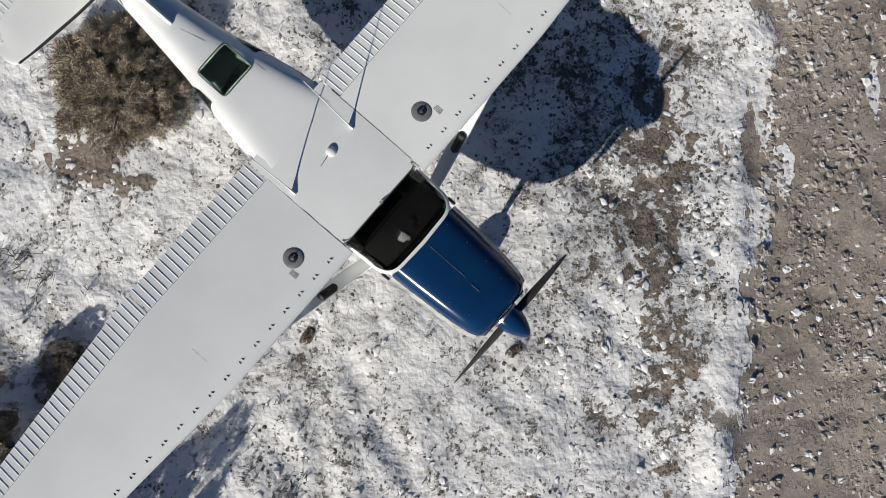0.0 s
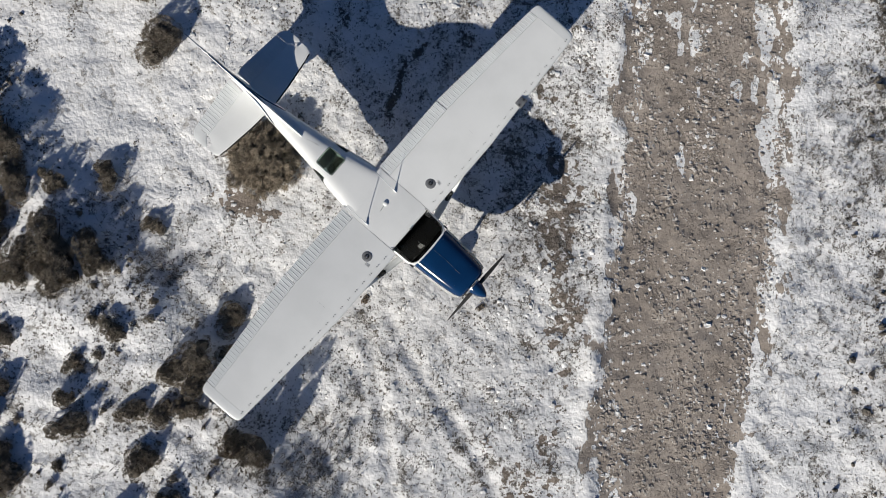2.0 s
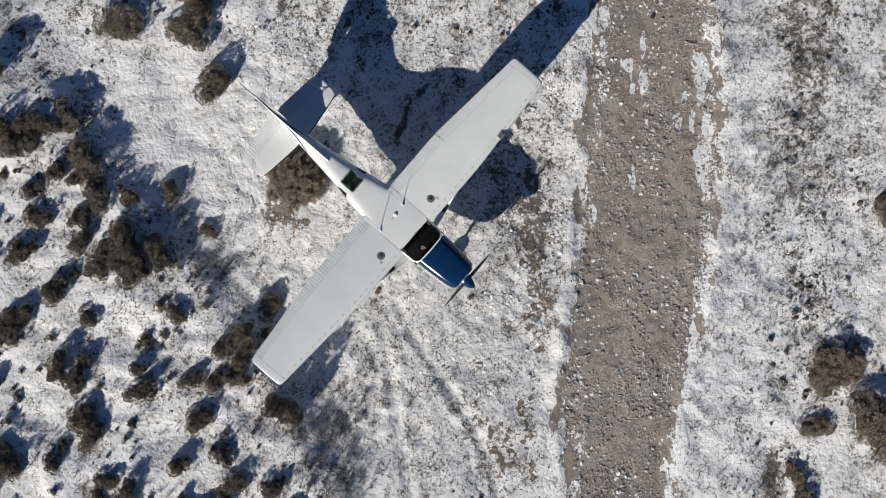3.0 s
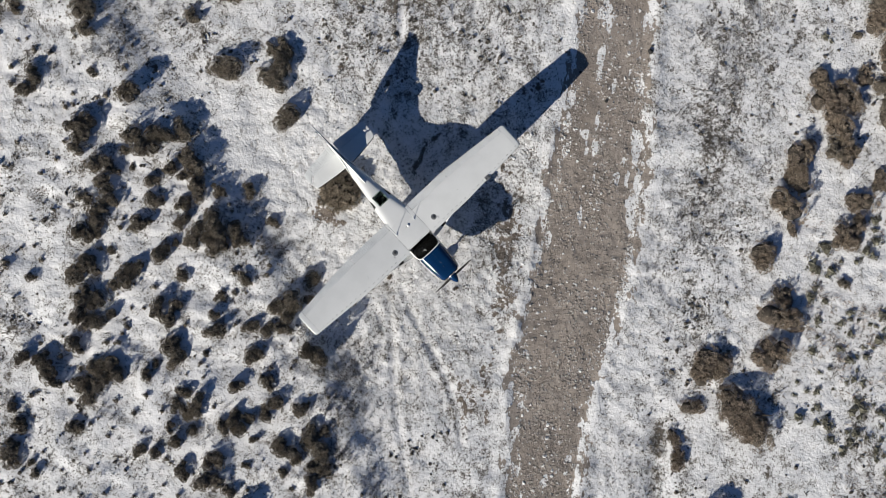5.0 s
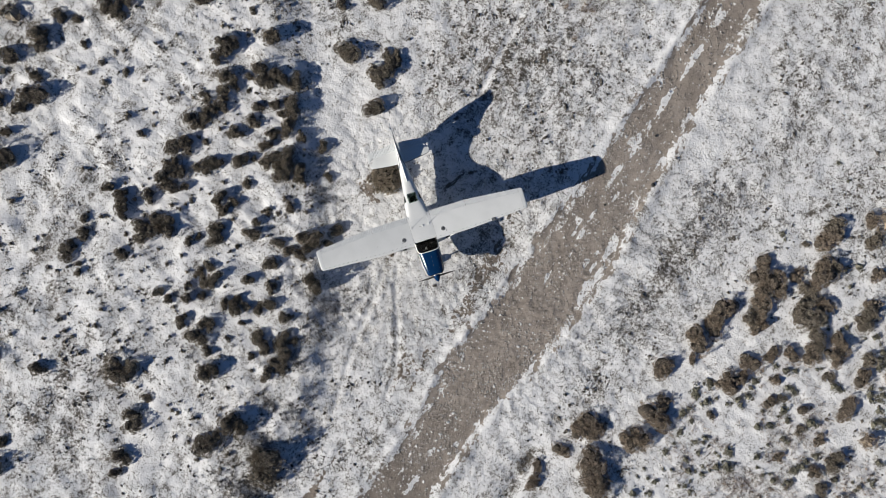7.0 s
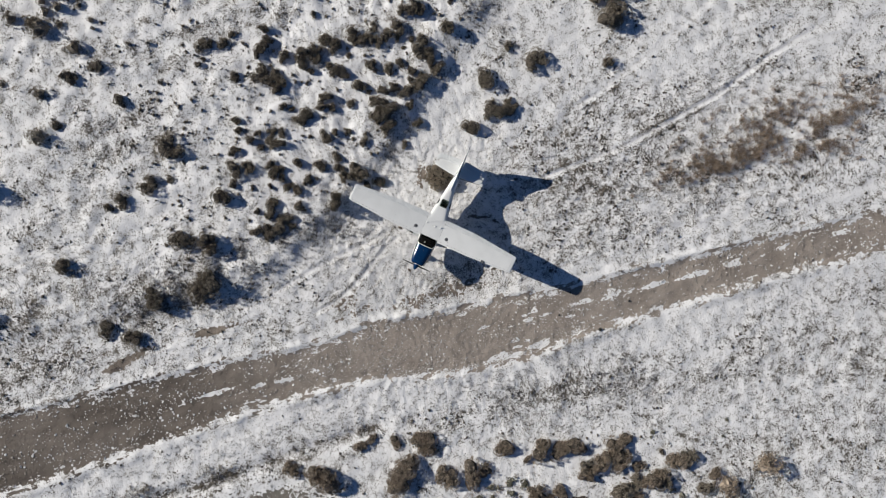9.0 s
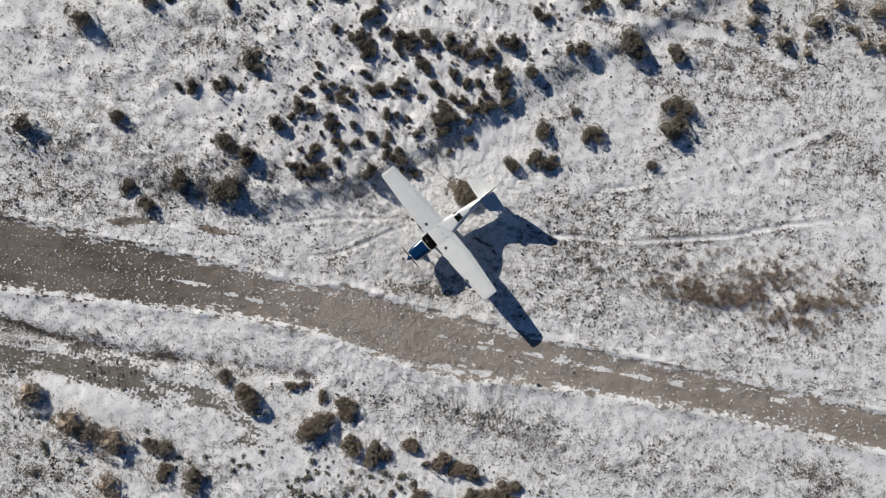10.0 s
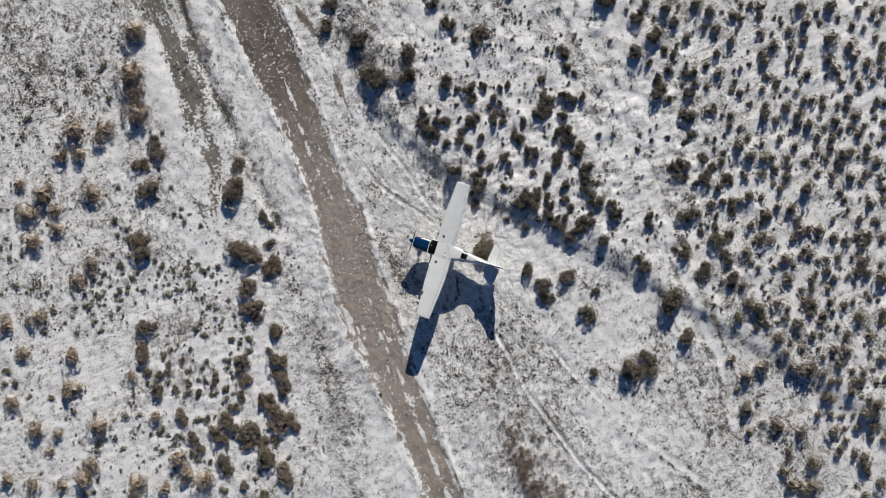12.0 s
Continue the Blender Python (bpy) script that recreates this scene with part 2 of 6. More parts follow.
# ---- mesh helpers ----
def part(name, bm, mat, parent=None, label="", sharp=35.0):
    """Links a bmesh as one mesh object, under a parent where one is given."""
    bmesh.ops.recalc_face_normals(bm, faces=bm.faces)
    for f in bm.faces:
        f.smooth = True
    for e in bm.edges:
        if len(e.link_faces) != 2 or e.calc_face_angle(0.0) > radians(sharp):
            e.smooth = False
    mesh = bpy.data.meshes.new(name)
    bm.to_mesh(mesh)
    bm.free()
    mesh.materials.append(MAT[mat])
    ob = new(name, mesh)
    ob.parent = parent
    if label:
        tagged(ob, label)
    return ob


def array_mesh(name, verts, faces, mat, smooth=False):
    """A mesh from numpy arrays: (n, 3) places and (m, k) corners."""
    mesh = bpy.data.meshes.new(name)
    m, k = faces.shape
    mesh.vertices.add(len(verts))
    mesh.vertices.foreach_set("co", np.ascontiguousarray(verts, dtype=np.float32).ravel())
    mesh.loops.add(m * k)
    mesh.loops.foreach_set("vertex_index", np.ascontiguousarray(faces, dtype=np.int32).ravel())
    mesh.polygons.add(m)
    mesh.polygons.foreach_set("loop_start", np.arange(0, m * k, k, dtype=np.int32))
    mesh.polygons.foreach_set("use_smooth", np.full(m, smooth))
    mesh.update(calc_edges=True)
    mesh.materials.append(MAT[mat])
    return mesh


def loft(bm, rings, closed=True, cap=True):
    rows = [[bm.verts.new(p) for p in r] for r in rings]
    n = len(rows[0])
    for a, b in zip(rows, rows[1:]):
        for i in range(n if closed else n - 1):
            j = (i + 1) % n
            bm.faces.new((a[i], a[j], b[j], b[i]))
    if cap and closed:
        bm.faces.new(rows[0][::-1])
        bm.faces.new(rows[-1])
    return rows


def box(bm, c, s, m=None, bevel=0.0):
    """A box of size s about c, turned by m."""
    made = bmesh.ops.create_cube(bm, size=1.0)["verts"]
    t = Matrix.Translation(c) @ (m or Matrix()) @ Matrix.Diagonal((*s, 1))
    bmesh.ops.transform(bm, matrix=t, verts=made)
    if bevel:
        edges = list({e for v in made for e in v.link_edges})
        bmesh.ops.bevel(bm, geom=edges, offset=bevel, segments=2, affect="EDGES", profile=0.5)


def tube(bm, points, radii, sides=8, flat=1.0):
    """A tapered tube along points; flat squeezes it across."""
    rings = []
    for i, p in enumerate(points):
        a, b = Vector(points[max(i - 1, 0)]), Vector(points[min(i + 1, len(points) - 1)])
        q = (b - a).to_track_quat("Z", "X")
        rings.append([Vector(p) + q @ Vector((radii[i] * math.cos(2 * math.pi * k / sides), flat * radii[i] * math.sin(2 * math.pi * k / sides), 0)) for k in range(sides)])
    loft(bm, rings)


def disc(bm, c, r, h, sides=24, dome=0.0):
    """A low round plate with a slightly bevelled rim, standing on c."""
    c = Vector(c)
    rings = []
    for rr, z in ((r, 0), (r, h * 0.7), (r * 0.93, h), (r * 0.5, h + dome * 0.7), (r * 0.12, h + dome)):
        rings.append([c + Vector((rr * math.cos(2 * math.pi * k / sides), rr * math.sin(2 * math.pi * k / sides), z)) for k in range(sides)])
    loft(bm, rings)


def thing(name, m, label, category, group=""):
    ob = new(name)
    ob.empty_display_size = 0.3
    ob.matrix_world = m
    return tagged(ob, label, category, group)


# ---- lie of the land ----
def lattice(x, y, scale, seed):
    """Smooth value noise in 0..1 over arrays of places."""
    x, y = np.asarray(x) * scale + 1000.0 + seed * 17.31, np.asarray(y) * scale + 1000.0 + seed * 7.77
    i, j = np.floor(x).astype(np.int64), np.floor(y).astype(np.int64)
    u, v = x - i, y - j
    u, v = u * u * (3 - 2 * u), v * v * (3 - 2 * v)

    def h(a, b):
        k = (a * 374761393 + b * 668265263 + seed * 974711) & 0xFFFFFFFF
        k = ((k ^ (k >> 13)) * 1274126177) & 0xFFFFFFFF
        return ((k ^ (k >> 16)) & 0xFFFF) / 65535.0

    return (h(i, j) * (1 - u) + h(i + 1, j) * u) * (1 - v) + (h(i, j + 1) * (1 - u) + h(i + 1, j + 1) * u) * v


def fbm(x, y, scale, seed, octaves=4):
    total, amp, s = 0.0, 0.5, 0.0
    for k in range(octaves):
        total = total + amp * lattice(x, y, scale * 2 ** k, seed + k)
        s += amp
        amp *= 0.5
    return total / s


def bell(x, y, cx, cy, rx, ry, turn=0.0):
    c, s = math.cos(radians(turn)), math.sin(radians(turn))
    a, b = ((x - cx) * c + (y - cy) * s) / rx, (-(x - cx) * s + (y - cy) * c) / ry
    return np.exp(-(a * a + b * b))


def along(x, y, line):
    """Distance to a broken line, signed: plus to the left of its way."""
    best = np.full(np.shape(x), 1e9)
    side = np.zeros(np.shape(x))
    for (ax, ay), (bx, by) in zip(line, line[1:]):
        dx, dy = bx - ax, by - ay
        t = np.clip(((x - ax) * dx + (y - ay) * dy) / (dx * dx + dy * dy), 0, 1)
        d = np.hypot(x - ax - t * dx, y - ay - t * dy)
        s = np.sign(dx * (y - ay) - dy * (x - ax))
        side = np.where(d < best, s, side)
        best = np.minimum(best, d)
    return best * np.where(side == 0, 1, side)


ROAD_Y = [-200, -60, -30, -22, -14, -8.5, -4.5, 0, 4, 8, 15, 23, 30, 60, 200]
ROAD_W = [0, 1.5, 2.8, 3.1, 3.5, 4.1, 3.8, 4.3, 4.6, 5.0, 5.4, 5.7, 6.2, 7.5, 14]
ROAD_E = [4.5, 6.0, 7.5, 7.2, 6.8, 6.8, 7.3, 8.25, 8.65, 8.2, 8.1, 8.1, 8.6, 10, 17]
BANK = [(-2.5, -45), (-2.2, -30), (-1.4, -18), (-1.0, -10), (-2.8, -6.3), (-4.7, -3.0), (-6.7, -0.2), (-8.2, 1.9), (-12.3, 6.3), (-17.4, 13.8), (-22, 20), (-30, 32)]
GULLY = [(9.4, -36), (9.78, -28.7), (10.1, -25.3), (10.55, -22), (10.55, -18.6), (10.6, -15.6), (10.4, -12.4), (10.3, -9.6), (10.2, -6)]
SCRAPE = [(-1.12, 3.4), (-1.1, 3.7), (-0.9, 4.1), (-0.7, 4.7), (-0.4, 5.0), (-0.2, 5.2)]
DEBRIS = [(13.4, 9.4), (14.0, 10.2), (15.7, 11.9), (17.5, 14.4), (19.0, 16.3)]
TRAIL = [(-2.2, 8.8), (-2.4, 11.5), (-2.6, 14.0), (-3.1, 16.6), (-4.2, 21.2), (-5.5, 24.7), (-8.2, 34)]
TRAIL_B = [(-6.0, 12.0), (-6.4, 13.6), (-8.0, 17.8), (-9.0, 20.0), (-10.1, 22.2), (-15, 31)]
TRAIL_C = [(-17.8, -14.0), (-17.9, -8.9), (-17.92, -5.6), (-17.95, -2.7), (-18.0, 0.0), (-17.9, 2.3), (-17.9, 4.5), (-17.4, 7.7)]
TRAIL_D = [(-18.0, -13.0), (-18.55, -5.8), (-18.5, -3.3), (-18.4, -0.9), (-18.4, 2.5), (-18.3, 5.0), (-18.0, 7.8), (-17.9, 14.2), (-17.9, 18.7), (-16.7, 23.6)]
TYRE_A = [(-1.1, -1.3), (-0.76, -2.0), (-0.25, -2.85), (0.33, -3.7), (1.15, -4.9), (1.82, -6.4), (1.98, -7.6)]
TYRE_B = [(-1.6, -1.95), (-1.32, -3.1), (-1.16, -4.6), (-0.9, -6.2), (-0.31, -8.3), (0.04, -9.8)]
# snow left in the ruts: x, y, half width, half length
RUT_SNOW_SOUTH = [(5.5, 2.96, 0.11, 0.20), (6.0, 2.4, 0.10, 0.34), (8.34, 2.9, 0.16, 0.35), (5.5, -8.7, 0.2, 0.5), (5.6, -10.6, 0.17, 0.7), (5.45, -12.6, 0.10, 0.6), (5.1, -15.5, 0.13, 1.0), (5.85, 1.07, 0.10, 0.35), (8.1, 3.1, 0.18, 0.30), (8.25, 2.1, 0.12, 0.35), (8.24, 0.7, 0.16, 0.45)]
RUT_SNOW_NORTH = [(6.3, 10.9, 0.34, 0.55), (6.2, 9.1, 0.14, 0.5), (6.25, 8.1, 0.13, 0.45), (6.3, 6.45, 0.12, 0.30), (5.72, 5.9, 0.22, 0.22), (6.27, 5.33, 0.12, 0.28), (6.0, 5.1, 0.07, 0.16), (7.3, 4.15, 0.17, 0.30), (7.52, 4.88, 0.13, 0.26), (7.77, 4.1, 0.12, 0.3), (6.38, 4.16, 0.07, 0.22), (8.3, 3.9, 0.14, 0.4), (8.0, 5.8, 0.16, 0.4), (6.44, 13.8, 0.17, 0.6), (6.57, 16.5, 0.15, 0.8), (6.7, 19.0, 0.16, 0.8), (6.46, 22.4, 0.15, 0.7), (6.7, 26.5, 0.2, 0.6)]


def road_depth(x, y):
    """How far inside the road's edges a place lies, in metres; outside: minus."""
    return np.minimum(x - np.interp(y, ROAD_Y, ROAD_W), np.interp(y, ROAD_Y, ROAD_E) - x)


def land(x, y):
    """Height and surface marks of the ground at arrays of places."""
    x, y = np.asarray(x, dtype=float), np.asarray(y, dtype=float)
    inside = road_depth(x, y)
    on = np.clip(inside / 0.5 + 0.5, 0, 1)
    bank = along(x, y, BANK)
    up = np.clip(0.5 + bank / 2.1, 0, 1)
    ledge = np.clip(0.5 + bank / 0.35, 0, 1) * np.clip(fbm(x, y, 0.6, 88, 2) * 3.2 - 0.9, 0, 1) * np.clip((y + 4) / 3, 0, 1) * np.exp(-np.clip(bank, 0, 9) / 1.5)
    up = up * up * (3 - 2 * up)
    far = np.clip(1.6 - np.hypot(x, y) / 60, 0, 1)
    wild = np.clip((along(x, y, BANK) + 1.0) / 3.0, 0, 1)
    lumps = (fbm(x, y, 1.0, 3) - 0.5) * (0.16 + 0.18 * wild) + (fbm(x, y, 2.3, 14, 2) - 0.5) * 0.075 + (fbm(x, y, 4.5, 9, 3) - 0.5) * (0.055 + 0.05 * on)
    z = (fbm(x, y, 0.09, 5, 2) - 0.5) * 0.16 * far + lumps * (1 - 0.45 * on) + up * 0.33 + ledge * 0.12
    lip_w, lip_e = x - np.interp(y, ROAD_Y, ROAD_W) + 0.25, np.interp(y, ROAD_Y, ROAD_E) - x + 0.35
    z = z + 0.06 * np.exp(-(lip_w / 0.22) ** 2) * 1.6 * lattice(x, y, 0.9, 2) + 0.08 * np.exp(-(lip_e / 0.35) ** 2) * 1.6 * lattice(x, y, 0.7, 4)
    z = z - 0.05 * on
    for line in (TRAIL, TRAIL_B, TRAIL_C, TRAIL_D, TYRE_A, TYRE_B):
        d = np.abs(along(x, y, line))
        z = z - 0.035 * np.exp(-(d / 0.15) ** 2) + 0.018 * np.exp(-((d - 0.28) / 0.12) ** 2)
    gully = np.abs(along(x, y, GULLY))
    z = z - 0.17 * np.exp(-(gully / 0.42) ** 2) + 0.14 * bell(x, y, 14.4, -20, 1.0, 5.0, -4)
    z = z - 0.16 * bell(x, y, 3.0, 2.4, 1.5, 1.9, -40)
    # share of ground that shows through the snow
    bare = 0.45 + 0.50 * (fbm(x, y * 0.6, 0.22, 21, 3) - 0.5) + 0.35 * (fbm(x * 1.3, y * 0.5, 0.8, 27, 2) - 0.5) + 0.10 * bell(x, y, 2.4, -1.2, 2.2, 5.0) + 0.12 * bell(x, y, 2.2, 4.0, 2.2, 2.2) - 0.16 * bell(x, y, -2.2, -0.8, 2.6, 3.6, 40)
    bare = bare - 0.04 * bell(x, y, 11.6, 9, 2.6, 9, -8) + 0.12 * bell(x, y, 0.5, 14, 5.0, 9) + 0.12 * bell(x, y, 10.9, 5, 0.8, 2.6, -6) + 0.07 * bell(x, y, 10.6, 4, 1.2, 5) + 0.14 * bell(x, y, 12.6, 15, 1.8, 7, -14) + 0.05 * bell(x, y, 2.0, 0.3, 1.7, 4.0)
    bare = bare + 0.15 * bell(x, y, 20.5, -25, 5, 5) + 0.08 * bell(x, y, 21, -18, 6, 8) - 0.10 * bell(x, y, 22, 4, 8, 9) - 0.05 * bell(x, y, -1.0, -9, 1.6, 9, 4)
    bare = bare - 0.36 * np.clip(fbm(x * 1.5, y * 0.8, 1.7, 52, 2) * 2.6 - 0.85, 0, 1) * np.exp(-((lip_w - 0.02) / 0.30) ** 2) - 0.05 * up - 0.14 * bell(x, y, -5.6, -0.6, 1.8, 3.2, 35) - 0.24 * np.exp(-((lip_e + 0.7) / 1.1) ** 2) - 0.55 * bell(x, y, 14.3, -20.0, 1.0, 5.0, -6) - 0.2 * bell(x, y, -3.2, 4.6, 3.0, 2.6) - 0.12 * bell(x, y, -4.2, -0.2, 1.4, 1.6)
    for line, width, clean in ((TRAIL, 0.13, 0.34), (TRAIL_B, 0.2, 0.34), (TRAIL_C, 0.26, 0.34), (TRAIL_D, 0.30, 0.55), (TYRE_A, 0.10, 0.16), (TYRE_B, 0.12, 0.14)):
        away = np.abs(along(x, y, line))
        clean = clean * np.clip(fbm(x, y, 0.7, 57, 2) * 3.2 - 0.7, 0.2, 1.4)
        bare = bare - clean * np.exp(-(away / width) ** 2) + 0.5 * clean * np.exp(-((away - 2.1 * width) / (0.7 * width)) ** 2)
    bare = bare - 0.24 * bell(x, y, -7.2, 4.2, 2.4, 2.8) - 0.12 * bell(x, y, 24, 0, 9, 16)
    bare = bare - 0.18 * np.exp(-((bank + 1.2) / 0.7) ** 2) * np.clip(y - 1, 0, 1)
    bare = bare + 0.36 * np.exp(-(gully / 0.42) ** 2) * np.clip(0.3 + fbm(x, y, 0.9, 44, 2), 0, 1)
    bare = bare + 0.55 * np.exp(-(along(x, y, DEBRIS) / 0.13) ** 2) * np.clip(fbm(x, y, 1.6, 45, 2) * 4 - 1.6, 0, 1)
    # bare mud
    mud = 0.44 * bell(x, y, 3.15, -0.7, 0.75, 3.4, 4) + 0.95 * bell(x, y, -4.75, 1.42, 0.75, 0.42, -20) + 0.7 * bell(x, y, -3.75, 1.1, 0.5, 0.16, 5) + 0.55 * bell(x, y, -3.0, 1.8, 0.22, 0.6, 25) + 0.64 * bell(x, y, 12.5, -29.5, 2.0, 4.4, -4) + 0.62 * bell(x, y, 12.4, -22.6, 1.7, 3.6, -2) + 0.66 * bell(x, y, 12.5, -17.2, 1.8, 3.8, -4) + 0.5 * bell(x, y, 12.7, -13.4, 0.8, 1.2)
    mud = mud + 0.62 * bell(x, y, 13.9, -10.0, 1.0, 2.6, -22) + 0.6 * bell(x, y, 15.6, -10.6, 0.6, 1.6) - 0.8 * bell(x, y, 14.6, -19, 0.8, 6.0, -8) - 0.5 * bell(x, y, 10.7, -28.5, 0.4, 3) + 1.1 * bell(x, y, 1.3, -14.2, 0.30, 2.1, 0) + 1.0 * bell(x, y, 1.65, -20.3, 0.32, 1.8, 12)
    mud = mud + 0.45 * bell(x, y, 2.2, -5.4, 0.9, 1.6) + 0.25 * bell(x, y, 3.2, 2.4, 0.6, 1.4)
    scrape = np.exp(-(along(x, y, SCRAPE) / 0.10) ** 2)
    bare = bare + 1.1 * scrape * np.clip(fbm(x, y, 2.2, 63, 2) * 2.4 - 0.3, 0.3, 1)
    z = z + 0.035 * scrape
    rut = 0.75 * np.exp(-((lip_e - 0.8) / 0.30) ** 2) * bell(x, y, 8.0, 4.0, 3.0, 7.0) + 0.5 * bell(x, y, 6.45, 14, 0.35, 14, 0) + 0.25 * bell(x, y, 5.4, -16, 0.5, 9, 5) - 1.2 * bell(x, y, 6.0, -2.5, 2.2, 4.0)
    for px, py, wide, tall in RUT_SNOW_SOUTH + RUT_SNOW_NORTH:
        rut = rut + 1.35 * bell(x, y, px, py, wide * 1.15, tall * 1.1)
    wet = np.clip((-y - 7) / 11, 0, 1) * (0.45 + 0.9 * fbm(x * 1.6, y * 0.4, 0.7, 33, 3))
    thin = bell(x, y, 0.6, 0.0, 5.0, 6.5)
    clay = np.clip((x - 9.0) / 1.5, 0, 1)
    return z, inside, bare, mud, rut, wet, thin, clay


def height(x, y):
    return float(land(np.array([x]), np.array([y]))[0][0])


def spread(core, fine, mid, mid_step, far, far_step):
    """Grid lines: fine in the core, wider outwards, then out to the horizon."""
    a, b = core
    line = list(np.arange(a, b, fine))
    line = list(np.arange(-mid, a, mid_step)) + line + list(np.arange(b, mid, mid_step))
    line = list(np.arange(-far, -mid, far_step)) + line + list(np.arange(mid, far + 0.01, far_step))
    out = [far * k for k in (1.3, 1.8, 2.6, 4, 7, 13, 25, 50)]
    return np.array([-v for v in out[::-1]] + line + out)


def make_ground():
    xs, ys = spread((-6.5, 8.5), 0.075, 24, 0.2, 46, 0.5), spread((-5.5, 6.0), 0.075, 26, 0.2, 46, 0.5)
    gx, gy = np.meshgrid(xs, ys)
    x, y = gx.ravel(), gy.ravel()
    z, inside, bare, mud, rut, wet, thin, clay = land(x, y)
    w, h = len(xs), len(ys)
    i = (np.arange(h - 1)[:, None] * w + np.arange(w - 1)[None, :]).ravel()
    mesh = array_mesh("ground", np.stack([x, y, z], -1), np.stack([i, i + 1, i + w + 1, i + w], -1), "ground", True)
    for name, v in (("road", inside), ("bare", bare), ("mud", mud), ("rut_snow", rut), ("wet", wet), ("thin", thin), ("clay", clay)):
        mesh.attributes.new(name, "FLOAT", "POINT").data.foreach_set("value", v.astype(np.float32))
    tagged(new("ground", mesh), "snow-dusted scrub ground crossed by a muddy brown dirt road", "ground", kind="structure")


make_ground()


# ---- the aeroplane: x to the nose, y to its left wing, z up ----
PLANE = pose(-1.415, 1.386, 0.0, 0, 0, -41.04)


def aerofoil(u, t):
    return 5 * t * (0.2969 * math.sqrt(max(u, 0)) - 0.1260 * u - 0.3516 * u * u + 0.2843 * u ** 3 - 0.1036 * u ** 4)


def wing_at(b):
    """Leading edge, chord, height of the chord line and thickness at b metres out."""
    b = abs(b)
    k = min(max((b - 2.5) / 2.85, 0), 1)
    return 1.25 - 0.17 * k, 1.50 - 0.44 * k, 2.082 + 0.037 * b, 0.125 - 0.02 * k


def wing_top(x, b):
    le, c, z, t = wing_at(b)
    u = min(max((le - x) / c, 0), 1)
    return z + c * (aerofoil(u, t) + 0.08 * u * (1 - u) * 0.9)


def wing_under(x, b):
    le, c, z, t = wing_at(b)
    u = min(max((le - x) / c, 0), 1)
    return z + c * (-aerofoil(u, t) * 0.8 + 0.08 * u * (1 - u) * 0.9)


HINGE = 0.80


def wing_ring(b, u0, u1, n=14, lift=0.0):
    le, c, _, _ = wing_at(b)
    us = [u0 + (u1 - u0) * (0.5 - 0.5 * math.cos(math.pi * k / (n - 1))) for k in range(n)]
    top = [Vector((le - c * u, b, wing_top(le - c * u, b) + (lift if 0 < k < n - 1 else lift * 0.2))) for k, u in enumerate(us)]
    low = [Vector((le - c * u, b, wing_under(le - c * u, b) - (0.002 if u in (0, 1) else 0))) for u in us[::-1]]
    return top + low


def ridged_surface(name, side, b0, b1, wing):
    """A flap or aileron whose skin is pressed into ridges across it."""
    n = int((b1 - b0) / 0.082)
    rows = [wing_ring(side * b0, HINGE + 0.003, 1.0, 6)]
    for k in range(n):
        b = b0 + (b1 - b0) * (k + 0.5) / n
        for d, h in ((-0.008, 0.0), (-0.0025, 0.006), (0.0025, 0.006), (0.008, 0.0)):
            rows.append(wing_ring(side * (b + d), HINGE + 0.003, 1.0, 6, h))
    rows.append(wing_ring(side * b1, HINGE + 0.003, 1.0, 6))
    bm = bmesh.new()
    loft(bm, rows)
    return part(name, bm, "white_aged", wing, "white " + name + " with pressed ridges", 20)


def strip(bm, x0, x1, b0, b1, w, lift=0.003, steps=8):
    """A thin flat line on the wing's upper skin."""
    d = Vector((x1 - x0, b1 - b0)).normalized() * w / 2
    rows = []
    for k in range(steps + 1):
        x, b = x0 + (x1 - x0) * k / steps, b0 + (b1 - b0) * k / steps
        z = wing_top(x, b) + lift
        rows.append([Vector((x - d.y, b + d.x, z)), Vector((x + d.y, b - d.x, z)), Vector((x + d.y, b - d.x, z - 0.004)), Vector((x - d.y, b + d.x, z - 0.004))])
    loft(bm, rows)


